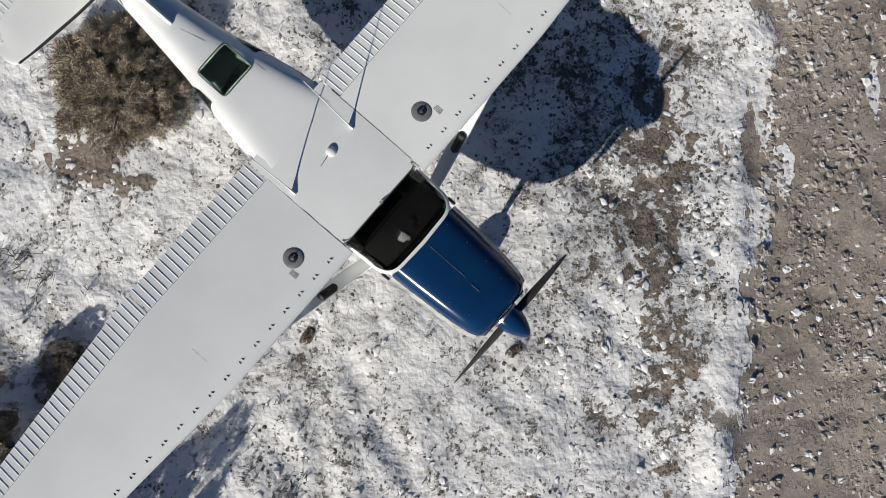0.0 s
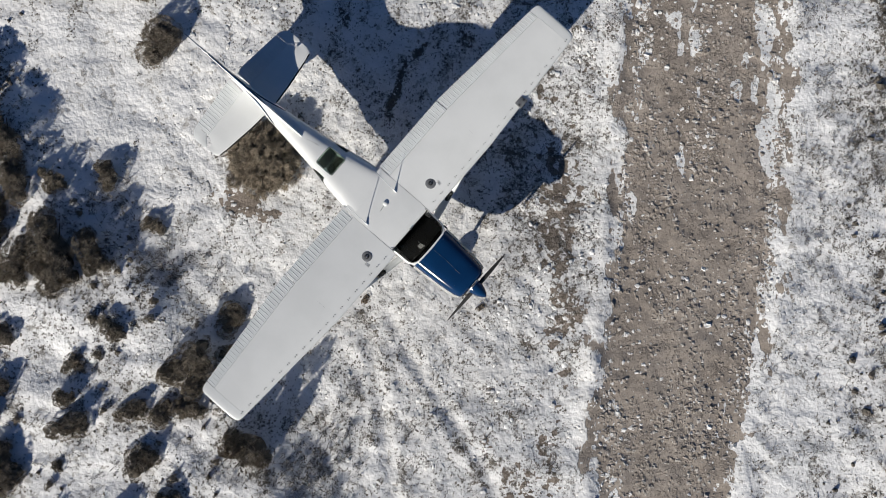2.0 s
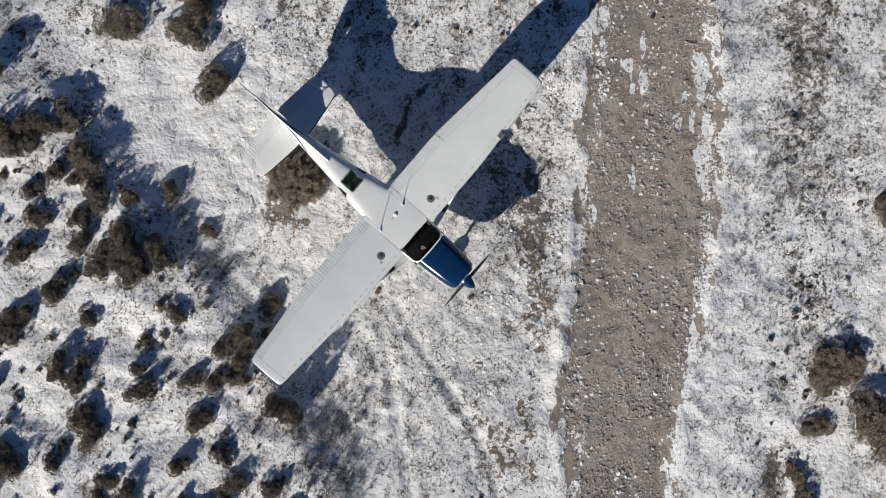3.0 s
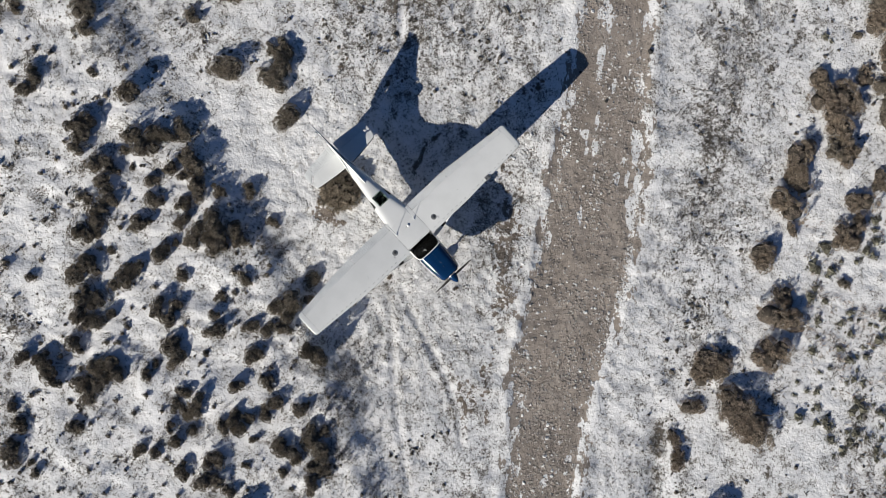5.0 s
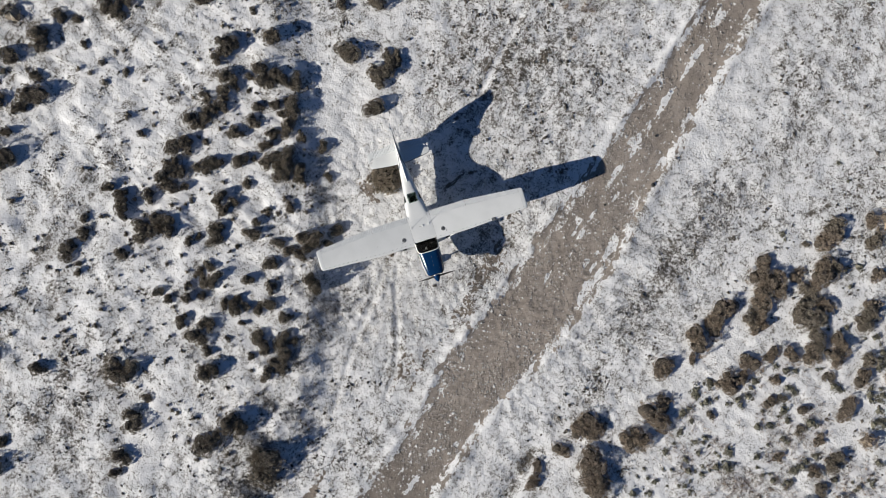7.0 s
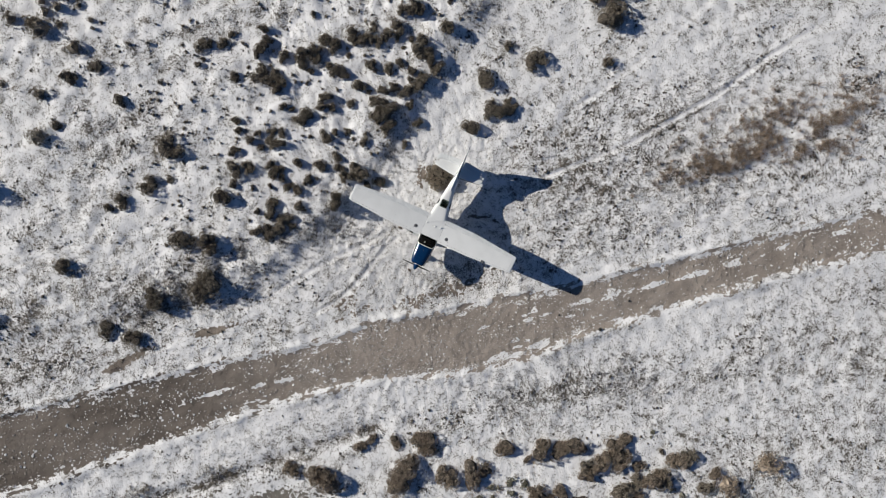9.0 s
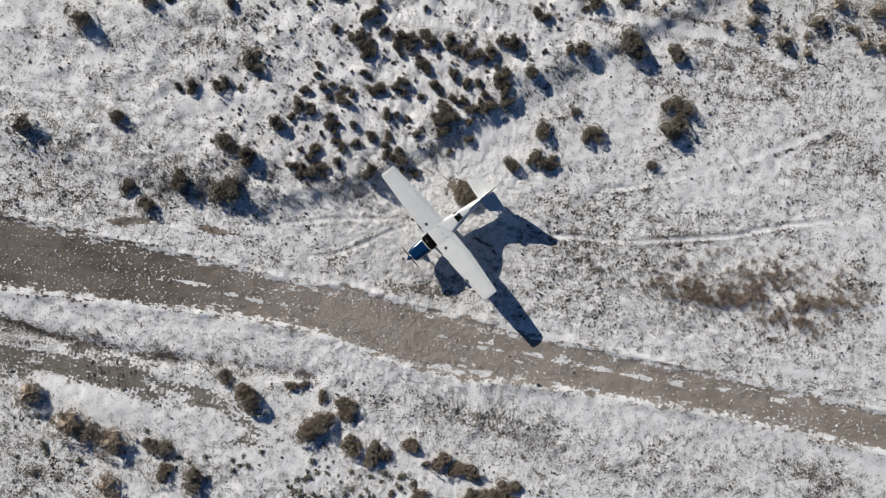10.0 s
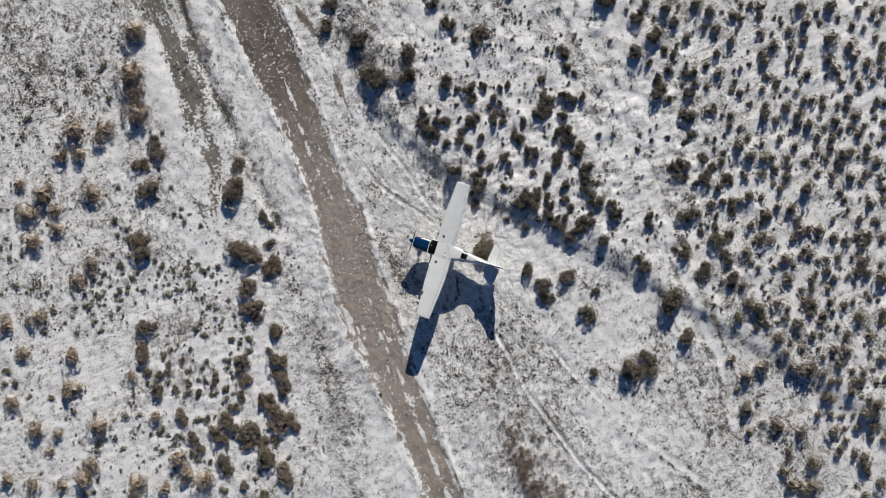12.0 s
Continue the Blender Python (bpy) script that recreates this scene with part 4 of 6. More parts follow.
def build_nose(plane):
    st = [(1.715, 0.535, 0.70, 1.685, 4.0), (2.0, 0.525, 0.72, 1.68, 3.9), (2.35, 0.50, 0.77, 1.67, 3.8), (2.62, 0.475, 0.84, 1.655, 3.7), (2.80, 0.445, 0.93, 1.635, 3.6), (2.90, 0.41, 1.07, 1.60, 3.4), (2.945, 0.36, 1.16, 1.55, 3.2)]
    bm = bmesh.new()
    loft(bm, [[Vector((x, y, z)) for y, z in hull(hw, z0, z1, p, 48)] for x, hw, z0, z1, p in st])
    cowl = part("cowling", bm, "blue", plane, "glossy dark blue engine cowling", 50)
    for side in (1, -1):
        bm = bmesh.new()
        rows = []
        for x, hw, z0, z1, p in st[:-1]:
            zc, hz = (z0 + z1) / 2, (z1 - z0) / 2
            rows.append([Vector((x, side * (hw * (1 - abs(s) ** p) ** (1 / p) + 0.05 * (1 - max(s, 0) * 1.5)), zc + hz * s)) for s in (-0.5, -0.1, 0.2, 0.58)])
        loft(bm, rows, closed=False)
        bmesh.ops.solidify(bm, geom=bm.faces[:], thickness=0.004)
        part("cowl_stripe", bm, "white", cowl, "white painted side of the cowling")
        bm = bmesh.new()
        box(bm, (2.955, side * 0.245, 1.38), (0.03, 0.20, 0.13), None, 0.03)
        part("air_intake", bm, "black", cowl)
    bm = bmesh.new()
    tube(bm, [(1.80, 0.02, 1.688), (2.35, 0.02, 1.678)], [0.0012, 0.0012], 5)
    tube(bm, [(2.44, 0.0, 1.674), (2.57, 0.0, 1.666)], [0.0018, 0.0018], 5)
    part("cowl_hinge", bm, "seam", cowl, "thin metal hinge line")
    made = None
    for x, y in ((1.80, 0.33), (2.1, 0.33), (2.4, 0.31), (2.66, 0.27), (1.80, -0.33), (2.1, -0.33), (2.4, -0.31), (2.66, -0.27), (2.72, 0.1), (2.72, -0.1)):
        if made is None:
            bm = bmesh.new()
            disc(bm, (0, 0, 0), 0.006, 0.0025, 8)
            made = part("fastener", bm, "steel", cowl)
        o = made if not made.users_collection or made.location.length == 0 else new("fastener", made.data)
        o.parent, o.location = cowl, (x, y, np.interp(x, [1.7, 2.35, 2.62, 2.8], [1.684, 1.669, 1.654, 1.634]) - 0.004)
    # spinner and two-bladed propeller
    zc = 1.45
    bm = bmesh.new()
    rings = []
    for x, r in ((2.96, 0.165), (3.02, 0.168), (3.10, 0.155), (3.18, 0.132), (3.25, 0.10), (3.31, 0.062), (3.345, 0.028), (3.352, 0.006)):
        rings.append([Vector((x, r * math.cos(2 * math.pi * k / 28), zc + r * math.sin(2 * math.pi * k / 28))) for k in range(28)])
    loft(bm, rings)
    prop = part("spinner", bm, "blue", plane, "pointed dark blue propeller spinner", 50)
    for side in (1, -1):
        bm = bmesh.new()
        rings = []
        for r, w, tw, th in ((0.12, 0.045, 58, 0.035), (0.22, 0.055, 48, 0.028), (0.40, 0.066, 36, 0.020), (0.62, 0.066, 27, 0.014), (0.82, 0.052, 22, 0.010), (0.93, 0.032, 20, 0.007), (0.985, 0.010, 20, 0.004)):
            m = pose(3.055, side * r, zc + 0.02 * side * r, 0, side * tw, 0)
            rings.append([m @ Vector((th * math.cos(2 * math.pi * k / 10), 0, w * math.sin(2 * math.pi * k / 10))) for k in range(10)])
        loft(bm, rings)
        part("propeller_blade", bm, "prop", prop, "dark grey propeller blade")
    bm = bmesh.new()
    tube(bm, [(2.965, 0.0, zc), (2.99, 0.0, zc)], [0.172, 0.172], 28)
    part("spinner_plate", bm, "steel", prop)


def build_tail(plane):
    # tailplane halves with ridged elevators
    def tail_ring(b, x0, x1, t, z=1.40):
        us = [0.5 - 0.5 * math.cos(math.pi * k / 8) for k in range(9)]
        top = [Vector((x0 + (x1 - x0) * u, b, z + aerofoil(u, t) * abs(x1 - x0))) for u in us]
        low = [Vector((x0 + (x1 - x0) * u, b, z - aerofoil(u, t) * abs(x1 - x0) - 0.001)) for u in us[::-1]]
        return top + low

    for side in (1, -1):
        bm = bmesh.new()
        rings = []
        for b, x0, x1, t in ((0.08, -2.98, -3.72, 0.11), (0.6, -3.02, -3.69, 0.11), (1.2, -3.10, -3.66, 0.11), (1.33, -3.115, -3.655, 0.11), (1.43, -3.135, -3.47, 0.11), (1.51, -3.155, -3.455, 0.10), (1.55, -3.20, -3.45, 0.08), (1.575, -3.28, -3.445, 0.05)):
            rings.append(tail_ring(side * b, x0, x1, t))
        loft(bm, rings)
        stab = part("tailplane", bm, "white", plane, "white tailplane")
        bm = bmesh.new()
        rows = []
        spans = [(0.12, 0.0)]
        for k in range(15):
            spans += [(0.2 + 0.076 * k + d, h) for d, h in ((-0.008, 0.0), (-0.0025, 0.006), (0.0025, 0.006), (0.008, 0.0))]
        spans.append((1.335, 0.0))
        for b, h in spans:
            ring = tail_ring(side * b, -3.722 + 0.052 * b, -4.13 + 0.10 * b, 0.075)
            rows.append([p + Vector((0, 0, h if 1 <= k <= 7 else 0)) for k, p in enumerate(ring)])
        loft(bm, rows)
        part("elevator", bm, "white_aged", stab, "white elevator with pressed ridges", 20)
        bm = bmesh.new()
        loft(bm, [tail_ring(side * b, x0, x1, 0.07) for b, x0, x1 in ((1.345, -3.69, -3.995), (1.46, -3.59, -3.97), (1.57, -3.49, -3.88), (1.60, -3.54, -3.76))])
        part("elevator_horn", bm, "white_aged", stab)
        bm = bmesh.new()
        tube(bm, [(-3.003, side * 0.2, 1.40), (-3.035, side * 0.62, 1.40), (-3.11, side * 1.2, 1.40), (-3.163, side * 1.5, 1.40)], [0.020, 0.020, 0.019, 0.014], 8)
        part("edge_boot", bm, "black", stab, "black rubber leading edge")
    # fin with its long dorsal fairing, and the rudder behind
    bm = bmesh.new()
    rings = []
    for z, x0, x1, t in ((1.44, -2.60, -4.02, 0.05), (1.62, -2.40, -4.10, 0.05), (1.80, -2.66, -4.20, 0.046), (1.92, -2.98, -4.26, 0.043), (2.02, -3.26, -4.31, 0.041), (2.11, -3.47, -4.355, 0.039), (2.35, -3.90, -4.47, 0.033), (2.60, -4.27, -4.60, 0.024), (2.66, -4.38, -4.63, 0.012)):
        us = [0.5 - 0.5 * math.cos(math.pi * k / 9) for k in range(10)]
        a = [Vector((x0 + (x1 - x0) * u, t * (math.sqrt(u) * 1.6 * (1 - 0.45 * u)), z)) for u in us]
        b = [Vector((x0 + (x1 - x0) * u, -t * (math.sqrt(u) * 1.6 * (1 - 0.45 * u)) - 0.001, z)) for u in us[::-1]]
        rings.append(a + b)
    loft(bm, rings)
    fin = part("tail_fin", bm, "white", plane, "white swept tail fin")
    bm = bmesh.new()
    rings = []
    for x, w, h in ((-2.02, 0.010, 1.690), (-2.06, 0.018, 1.722), (-2.3, 0.024, 1.745), (-2.5, 0.028, 1.775), (-2.66, 0.030, 1.81), (-2.8, 0.030, 1.83)):
        zb = np.interp(-x, [2.0, 2.5, 3.0, 3.5], [1.66, 1.585, 1.53, 1.48])
        rings.append([Vector((x, w * 1.5, zb)), Vector((x, w * 0.8, (zb + h) / 2 + 0.01)), Vector((x, 0.004, h)), Vector((x, -0.004, h)), Vector((x, -w * 0.8, (zb + h) / 2 + 0.01)), Vector((x, -w * 1.5, zb))])
    loft(bm, rings)
    part("dorsal_fairing", bm, "white", fin)
    bm = bmesh.new()
    tube(bm, [(-2.98, 0, 1.92), (-3.26, 0, 2.02), (-3.47, 0, 2.11), (-3.90, 0, 2.35), (-4.27, 0, 2.60), (-4.38, 0, 2.662)], [0.008, 0.014, 0.016, 0.016, 0.014, 0.010], 8)
    part("fin_edge", bm, "blue", fin, "dark blue painted leading edge")
    bm = bmesh.new()
    rings = []
    for z, x0, x1, t in ((1.30, -4.08, -4.36, 0.036), (1.62, -4.125, -4.50, 0.034), (2.0, -4.325, -4.66, 0.028), (2.35, -4.49, -4.80, 0.022), (2.62, -4.62, -4.92, 0.016), (2.70, -4.42, -4.99, 0.010), (2.72, -4.6, -4.98, 0.004)):
        rings.append([Vector((x0, t, z)), Vector((x1 + 0.03, 0.008, z)), Vector((x1, 0, z)), Vector((x1 + 0.03, -0.008, z)), Vector((x0, -t, z))])
    loft(bm, rings)
    part("rudder", bm, "blue", fin, "dark blue swept rudder")
    for side in (1, -1):
        bm = bmesh.new()
        rows = []
        for z, x0, x1, t in ((1.93, -3.01, -4.265, 0.0427), (2.11, -3.47, -4.355, 0.039), (2.35, -3.90, -4.47, 0.033), (2.57, -4.225, -4.585, 0.0255)) if side > 0 else ((2.02, -3.50, -4.31, 0.041), (2.35, -4.05, -4.47, 0.033), (2.52, -4.25, -4.55, 0.0275)):
            rows.append([Vector((x0 + (x1 - x0) * u, side * (t * math.sqrt(u) * 1.6 * (1 - 0.45 * u) + 0.004), z)) for u in (0.04, 0.1, 0.2, 0.4, 0.6, 0.8, 0.97)])
        loft(bm, rows, closed=False)
        bmesh.ops.solidify(bm, geom=bm.faces[:], thickness=0.004)
        part("fin_stripe", bm, "blue", fin, "dark blue painted stripe")


def build_fittings(plane):
    # two swept whip aerials
    for side in (1, -1):
        b = side * 0.46 - 0.045
        z = wing_top(0.33, 0.6) + 0.010
        bm = bmesh.new()
        tube(bm, [(0.38, b, z - 0.01), (0.34, b, z + 0.02), (0.29, b, z + 0.06)], [0.032, 0.024, 0.010], 10, 0.6)
        aerial = part("whip_aerial", bm, "white", plane, "thin white swept whip aerial")
        bm = bmesh.new()
        tube(bm, [(0.30, b, z + 0.05), (0.12, b, z + 0.24), (-0.04, b, z + 0.42), (-0.18, b, z + 0.57)], [0.008, 0.0065, 0.0055, 0.004], 8)
        part("whip_rod", bm, "white", aerial)
    # low white dome, most likely a GPS antenna, with a dark lead
    bm = bmesh.new()
    disc(bm, (0.38, 0.08, wing_top(0.38, 0.6) + 0.012), 0.055, 0.022, 20, 0.016)
    dome = part("antenna_dome", bm, "white", plane, "small white dome on the roof")
    bm = bmesh.new()
    tube(bm, [(0.38, 0.03, wing_top(0.38, 0.6) + 0.018), (0.40, -0.11, wing_top(0.40, 0.6) + 0.018)], [0.006, 0.004], 6)
    part("dome_lead", bm, "seam", dome)
    bm = bmesh.new()
    tube(bm, [(1.12, 0.02, 2.20), (1.15, 0.02, 2.232)], [0.014, 0.011], 10)
    part("air_probe", bm, "steel", plane)
    # lamp bracket on the left wing's leading edge
    bm = bmesh.new()
    box(bm, (1.14, 3.60, wing_top(1.12, 3.6) + 0.005), (0.17, 0.21, 0.07), None, 0.012)
    lamp = part("landing_lamp", bm, "cap_grey", plane, "grey landing lamp housing on the leading edge")
    for y in (3.53, 3.67):
        bm = bmesh.new()
        disc(bm, (1.15, y, wing_top(1.12, 3.6) + 0.038), 0.022, 0.008, 12)
        part("lamp_bolt", bm, "trim", lamp)
    # pitot probe under the left wing
    bm = bmesh.new()
    tube(bm, [(0.95, 3.9, 2.05), (0.98, 3.9, 1.98), (1.3, 3.9, 1.975)], [0.012, 0.012, 0.009], 8)
    part("pitot_probe", bm, "steel", plane)
    # undercarriage
    for side in (1, -1):
        bm = bmesh.new()
        tube(bm, [(0.42, side * 0.40, 0.72), (0.43, side * 0.75, 0.55), (0.44, side * 1.08, 0.30), (0.45, side * 1.16, 0.22)], [0.055, 0.045, 0.036, 0.034], 10, 0.5)
        leg = part("gear_leg", bm, "white_aged", plane, "white sprung undercarriage leg")
        wheel_at(0.45, side * 1.25, 0.215, 0.085, leg)
    bm = bmesh.new()
    tube(bm, [(2.28, 0, 0.95), (2.34, 0, 0.42)], [0.045, 0.038], 12)
    tube(bm, [(2.34, -0.10, 0.44), (2.34, 0.10, 0.44)], [0.022, 0.022], 8)
    tube(bm, [(2.34, 0.10, 0.46), (2.37, 0.10, 0.19)], [0.018, 0.016], 8)
    tube(bm, [(2.34, -0.10, 0.46), (2.37, -0.10, 0.19)], [0.018, 0.016], 8)
    leg = part("nose_gear", bm, "steel", plane, "steel nose gear fork")
    wheel_at(2.37, 0.0, 0.19, 0.07, leg)
    # door hinges just behind the cowl
    for side in (1, -1):
        bm = bmesh.new()
        box(bm, (1.66, side * 0.565, 1.64), (0.11, 0.035, 0.03), None, 0.008)
        part("vent_scoop", bm, "trim", plane)


def wheel_at(x, y, r, w, parent):
    bm = bmesh.new()
    rings = []
    for f, rr in ((-1, 0.62), (-1, 0.86), (-0.75, 0.97), (-0.3, 1.0), (0.3, 1.0), (0.75, 0.97), (1, 0.86), (1, 0.62)):
        rings.append([Vector((x + r * rr * math.cos(2 * math.pi * k / 28), y + w * f, r - 0.012 + r * rr * math.sin(2 * math.pi * k / 28))) for k in range(28)])
    loft(bm, rings)
    part("tyre", bm, "black", parent, "black tyre")
    bm = bmesh.new()
    tube(bm, [(x, y - w * 0.8, r), (x, y - w * 0.5, r), (x, y + w * 0.5, r), (x, y + w * 0.8, r)], [r * 0.35, r * 0.6, r * 0.6, r * 0.35], 20)
    part("rim", bm, "white_aged", parent)


airplane = thing("light_airplane", PLANE, "white high-wing light airplane with a dark blue nose parked on snow", "airplane")
build_fuselage(airplane)
build_cabin_inside(airplane)
build_nose(airplane)
for wing_side in (1, -1):
    build_wing(wing_side, airplane)
build_tail(airplane)
build_fittings(airplane)


# ---- scrub ----
def lobes_of(rng):
    """Overlapping rounded lobes that make up one bush: x, y, radius, height."""
    out = [(0.0, 0.0, rng.uniform(0.40, 0.56), 1.0)]
    for _ in range(rng.randint(6, 10)):
        ox, oy, orad, oh = rng.choice(out)
        a, r = rng.uniform(0, 2 * math.pi), rng.uniform(0.18, 0.40)
        d = (orad + r) * rng.uniform(0.38, 0.66)
        out.append((ox + d * math.cos(a), oy + d * math.sin(a), r, rng.uniform(0.55, 1.0)))
    cx = (max(x + r for x, y, r, h in out) + min(x - r for x, y, r, h in out)) / 2
    cy = (max(y + r for x, y, r, h in out) + min(y - r for x, y, r, h in out)) / 2
    k = 1.08 / max(math.hypot(x - cx, y - cy) + r for x, y, r, h in out)
    return [((x - cx) * k, (y - cy) * k, r * k, h) for x, y, r, h in out]


def leaf_cloud(rng, lobes, clumps, leaves, flat, size):
    """Unit bush: small leaf blades in rounded clumps over its lobes."""
    verts = []
    for turn in range(clumps):
        for _ in range(6):
            lx, ly, lr, lh = lobes[turn % len(lobes)] if turn % 3 else rng.choice(lobes)
            a, h = rng.uniform(0, 2 * math.pi), rng.random() ** 0.8
            rad = math.sqrt(max(0.0, 1 - h * h)) * lr * rng.uniform(0.82, 1.05)
            c = np.array([lx + rad * math.cos(a), ly + rad * math.sin(a), 0.04 + flat * lh * (0.30 + 0.70 * h) * rng.uniform(0.8, 1.05) * (0.55 + 0.75 * lr)])
            if all(math.hypot(c[0] - ox, c[1] - oy) > 0.75 * orad or c[2] > 0.8 * flat * oh * (0.55 + 0.75 * orad) for ox, oy, orad, oh in lobes):
                break
        out = np.array([c[0] - lx, c[1] - ly, lr * (0.25 + h)])
        out /= np.linalg.norm(out)
        cr = rng.uniform(0.07, 0.15)
        d = np.random.default_rng(rng.randrange(1 << 30))
        n = d.normal(size=(leaves, 3)) + out * 0.9
        n /= np.linalg.norm(n, axis=1)[:, None]
        p = c + n * cr * d.uniform(0.55, 1.05, (leaves, 1))
        t = np.cross(n, d.normal(size=(leaves, 3)))
        t /= np.linalg.norm(t, axis=1)[:, None] + 1e-9
        s = size * d.uniform(0.6, 1.3, (leaves, 1))
        along_leaf = n * 0.9 + np.cross(n, t) * 0.35 + np.array([0, 0, 0.25])
        verts.append(np.stack([p - t * s * 0.30, p + t * s * 0.30, p + along_leaf * s * 1.9], 1).reshape(-1, 3))
    v = np.concatenate(verts)
    v[:, 2] = np.maximum(v[:, 2], 0.0)
    return v, np.arange(len(v)).reshape(-1, 3)


def stems(rng, flat):
    bm = bmesh.new()
    for k in range(11):
        a, h = 2 * math.pi * k / 11 + rng.uniform(-0.2, 0.2), rng.uniform(0.45, 0.85)
        r = rng.uniform(0.35, 0.8)
        e = Vector((r * math.cos(a), r * math.sin(a), flat * h))
        mid = e * 0.5 + Vector((0, 0, -0.05 * flat)) + Vector((rng.uniform(-0.08, 0.08), rng.uniform(-0.08, 0.08), 0))
        tube(bm, [(0.03 * math.cos(a), 0.03 * math.sin(a), -0.06), mid, e], [0.045, 0.028, 0.010], 5)
    return bm


BUSH_KINDS = {}


def bush_kind(key, mat, seed, clumps, leaves, flat, size):
    rng = random.Random(seed)
    lobes = lobes_of(rng)
    v, f = leaf_cloud(rng, lobes, clumps, leaves, flat, size)
    leaf = array_mesh("crown", v, f, mat)
    bm = stems(rng, flat)
    # solid lobes under the leaves, their dark colour painting the gaps as shade
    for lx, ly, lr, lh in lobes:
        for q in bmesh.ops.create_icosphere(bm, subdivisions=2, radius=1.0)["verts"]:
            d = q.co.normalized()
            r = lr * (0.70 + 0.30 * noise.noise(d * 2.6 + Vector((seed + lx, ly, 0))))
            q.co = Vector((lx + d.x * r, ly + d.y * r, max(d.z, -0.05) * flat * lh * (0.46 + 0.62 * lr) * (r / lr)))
    stem_core = bpy.data.meshes.new("trunk")
    bm.to_mesh(stem_core)
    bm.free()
    stem_core.materials.append(MAT["core"])
    stem_core.shade_smooth()
    BUSH_KINDS[key] = (leaf, stem_core)


for k in range(6):
    bush_kind(("sage", k), "sage", 40 + k, 180, 60, 0.95, 0.036)
    bush_kind(("brown", k), "brown", 60 + k, 230, 75, 0.90, 0.028)


def dead_bush(seed):
    """A dry dome of many feathery sprays over stems and a solid core, coloured dark as shade."""
    d = np.random.default_rng(seed)
    verts = []
    for _ in range(620):
        a, h = d.uniform(0, 2 * np.pi), d.uniform(0.02, 1.0)
        out = np.array([math.cos(a) * math.sqrt(1 - h * h), math.sin(a) * math.sqrt(1 - h * h), h])
        swell = 0.92 + 0.26 * noise.noise(Vector(out * 2.3) + Vector((seed, 0, 0)))
        base = out * np.array([1.0, 1.0, 0.80]) * swell * d.uniform(0.70, 0.98)
        n = 110
        way = out * 0.9 + np.array([0, 0, 0.15]) + d.normal(0, 0.8, (n, 3))
        way /= np.linalg.norm(way, axis=1)[:, None]
        p = base + d.normal(0, 0.032, (n, 3))
        t = np.cross(way, d.normal(size=(n, 3)))
        t /= np.linalg.norm(t, axis=1)[:, None] + 1e-9
        w, long = d.uniform(0.003, 0.007, (n, 1)), d.uniform(0.03, 0.085, (n, 1))
        verts.append(np.stack([p - t * w, p + t * w, p + way * long], 1).reshape(-1, 3))
    v = np.concatenate(verts)
    v[:, 2] = np.maximum(v[:, 2], 0.0)
    leaf = array_mesh("crown", v, np.arange(len(v)).reshape(-1, 3), "beige")
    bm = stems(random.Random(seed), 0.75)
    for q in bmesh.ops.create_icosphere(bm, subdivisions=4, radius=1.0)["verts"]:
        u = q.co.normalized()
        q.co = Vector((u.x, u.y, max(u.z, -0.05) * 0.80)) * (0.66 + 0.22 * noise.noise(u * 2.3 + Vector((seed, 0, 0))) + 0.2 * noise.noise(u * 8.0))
    stem_core = bpy.data.meshes.new("trunk")
    bm.to_mesh(stem_core)
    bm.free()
    stem_core.materials.append(MAT["core"])
    stem_core.shade_smooth()
    BUSH_KINDS[("dead", 0)] = (leaf, stem_core)


dead_bush(80)
for k in range(5):
    bush_kind(("fine", k), "sage", 90 + k, 230, 100, 0.92, 0.027)


def plant(kind, variant, x, y, r, turn, tall, label, group):
    leaf, stem_core = BUSH_KINDS[(kind, variant)]
    base = thing("shrub", pose(x, y, height(x, y) - 0.03, 0, 0, turn), label, "shrub", group)
    for name, mesh in (("crown", leaf), ("trunk", stem_core)):
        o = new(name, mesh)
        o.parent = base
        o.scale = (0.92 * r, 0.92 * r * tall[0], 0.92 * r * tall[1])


SAGE_NEAR_A = [(-4.9, -1.4, 0.49), (-4.9, -2.2, 0.33), (-5.7, -2.4, 0.71), (-4.4, -4.4, 0.65), (-5.6, -2.9, 0.44), (-6.2, -2.6, 0.38), (-6.7, 0.8, 0.35), (-5.8, -3.5, 0.46), (-6.4, -3.6, 0.38), (-7.5, -1.6, 0.41), (-4.5, -6.5, 0.25), (-7.1, -3.5, 0.44), (-8, 0.2, 0.65), (-7.8, 2, 0.41), (-7.9, -2.2, 0.19), (-4.8, -6.7, 0.38), (-6.9, -4.7, 0.49), (-3.7, -7.5, 0.38), (-6.6, 5.2, 0.71), (-6.2, -5.7, 0.44), (-5.8, -6.5, 0.44), (-8.5, -2.4, 0.33), (-4.2, -7.8, 0.6), (-8.9, 0.3, 0.82), (-8.9, -0.3, 0.65), (-8.6, -3.2, 0.3), (-3.7, -8.4, 0.55), (-9, 1.9, 0.41), (-6.1, -7, 0.44), (-8.5, -3.8, 0.55)]
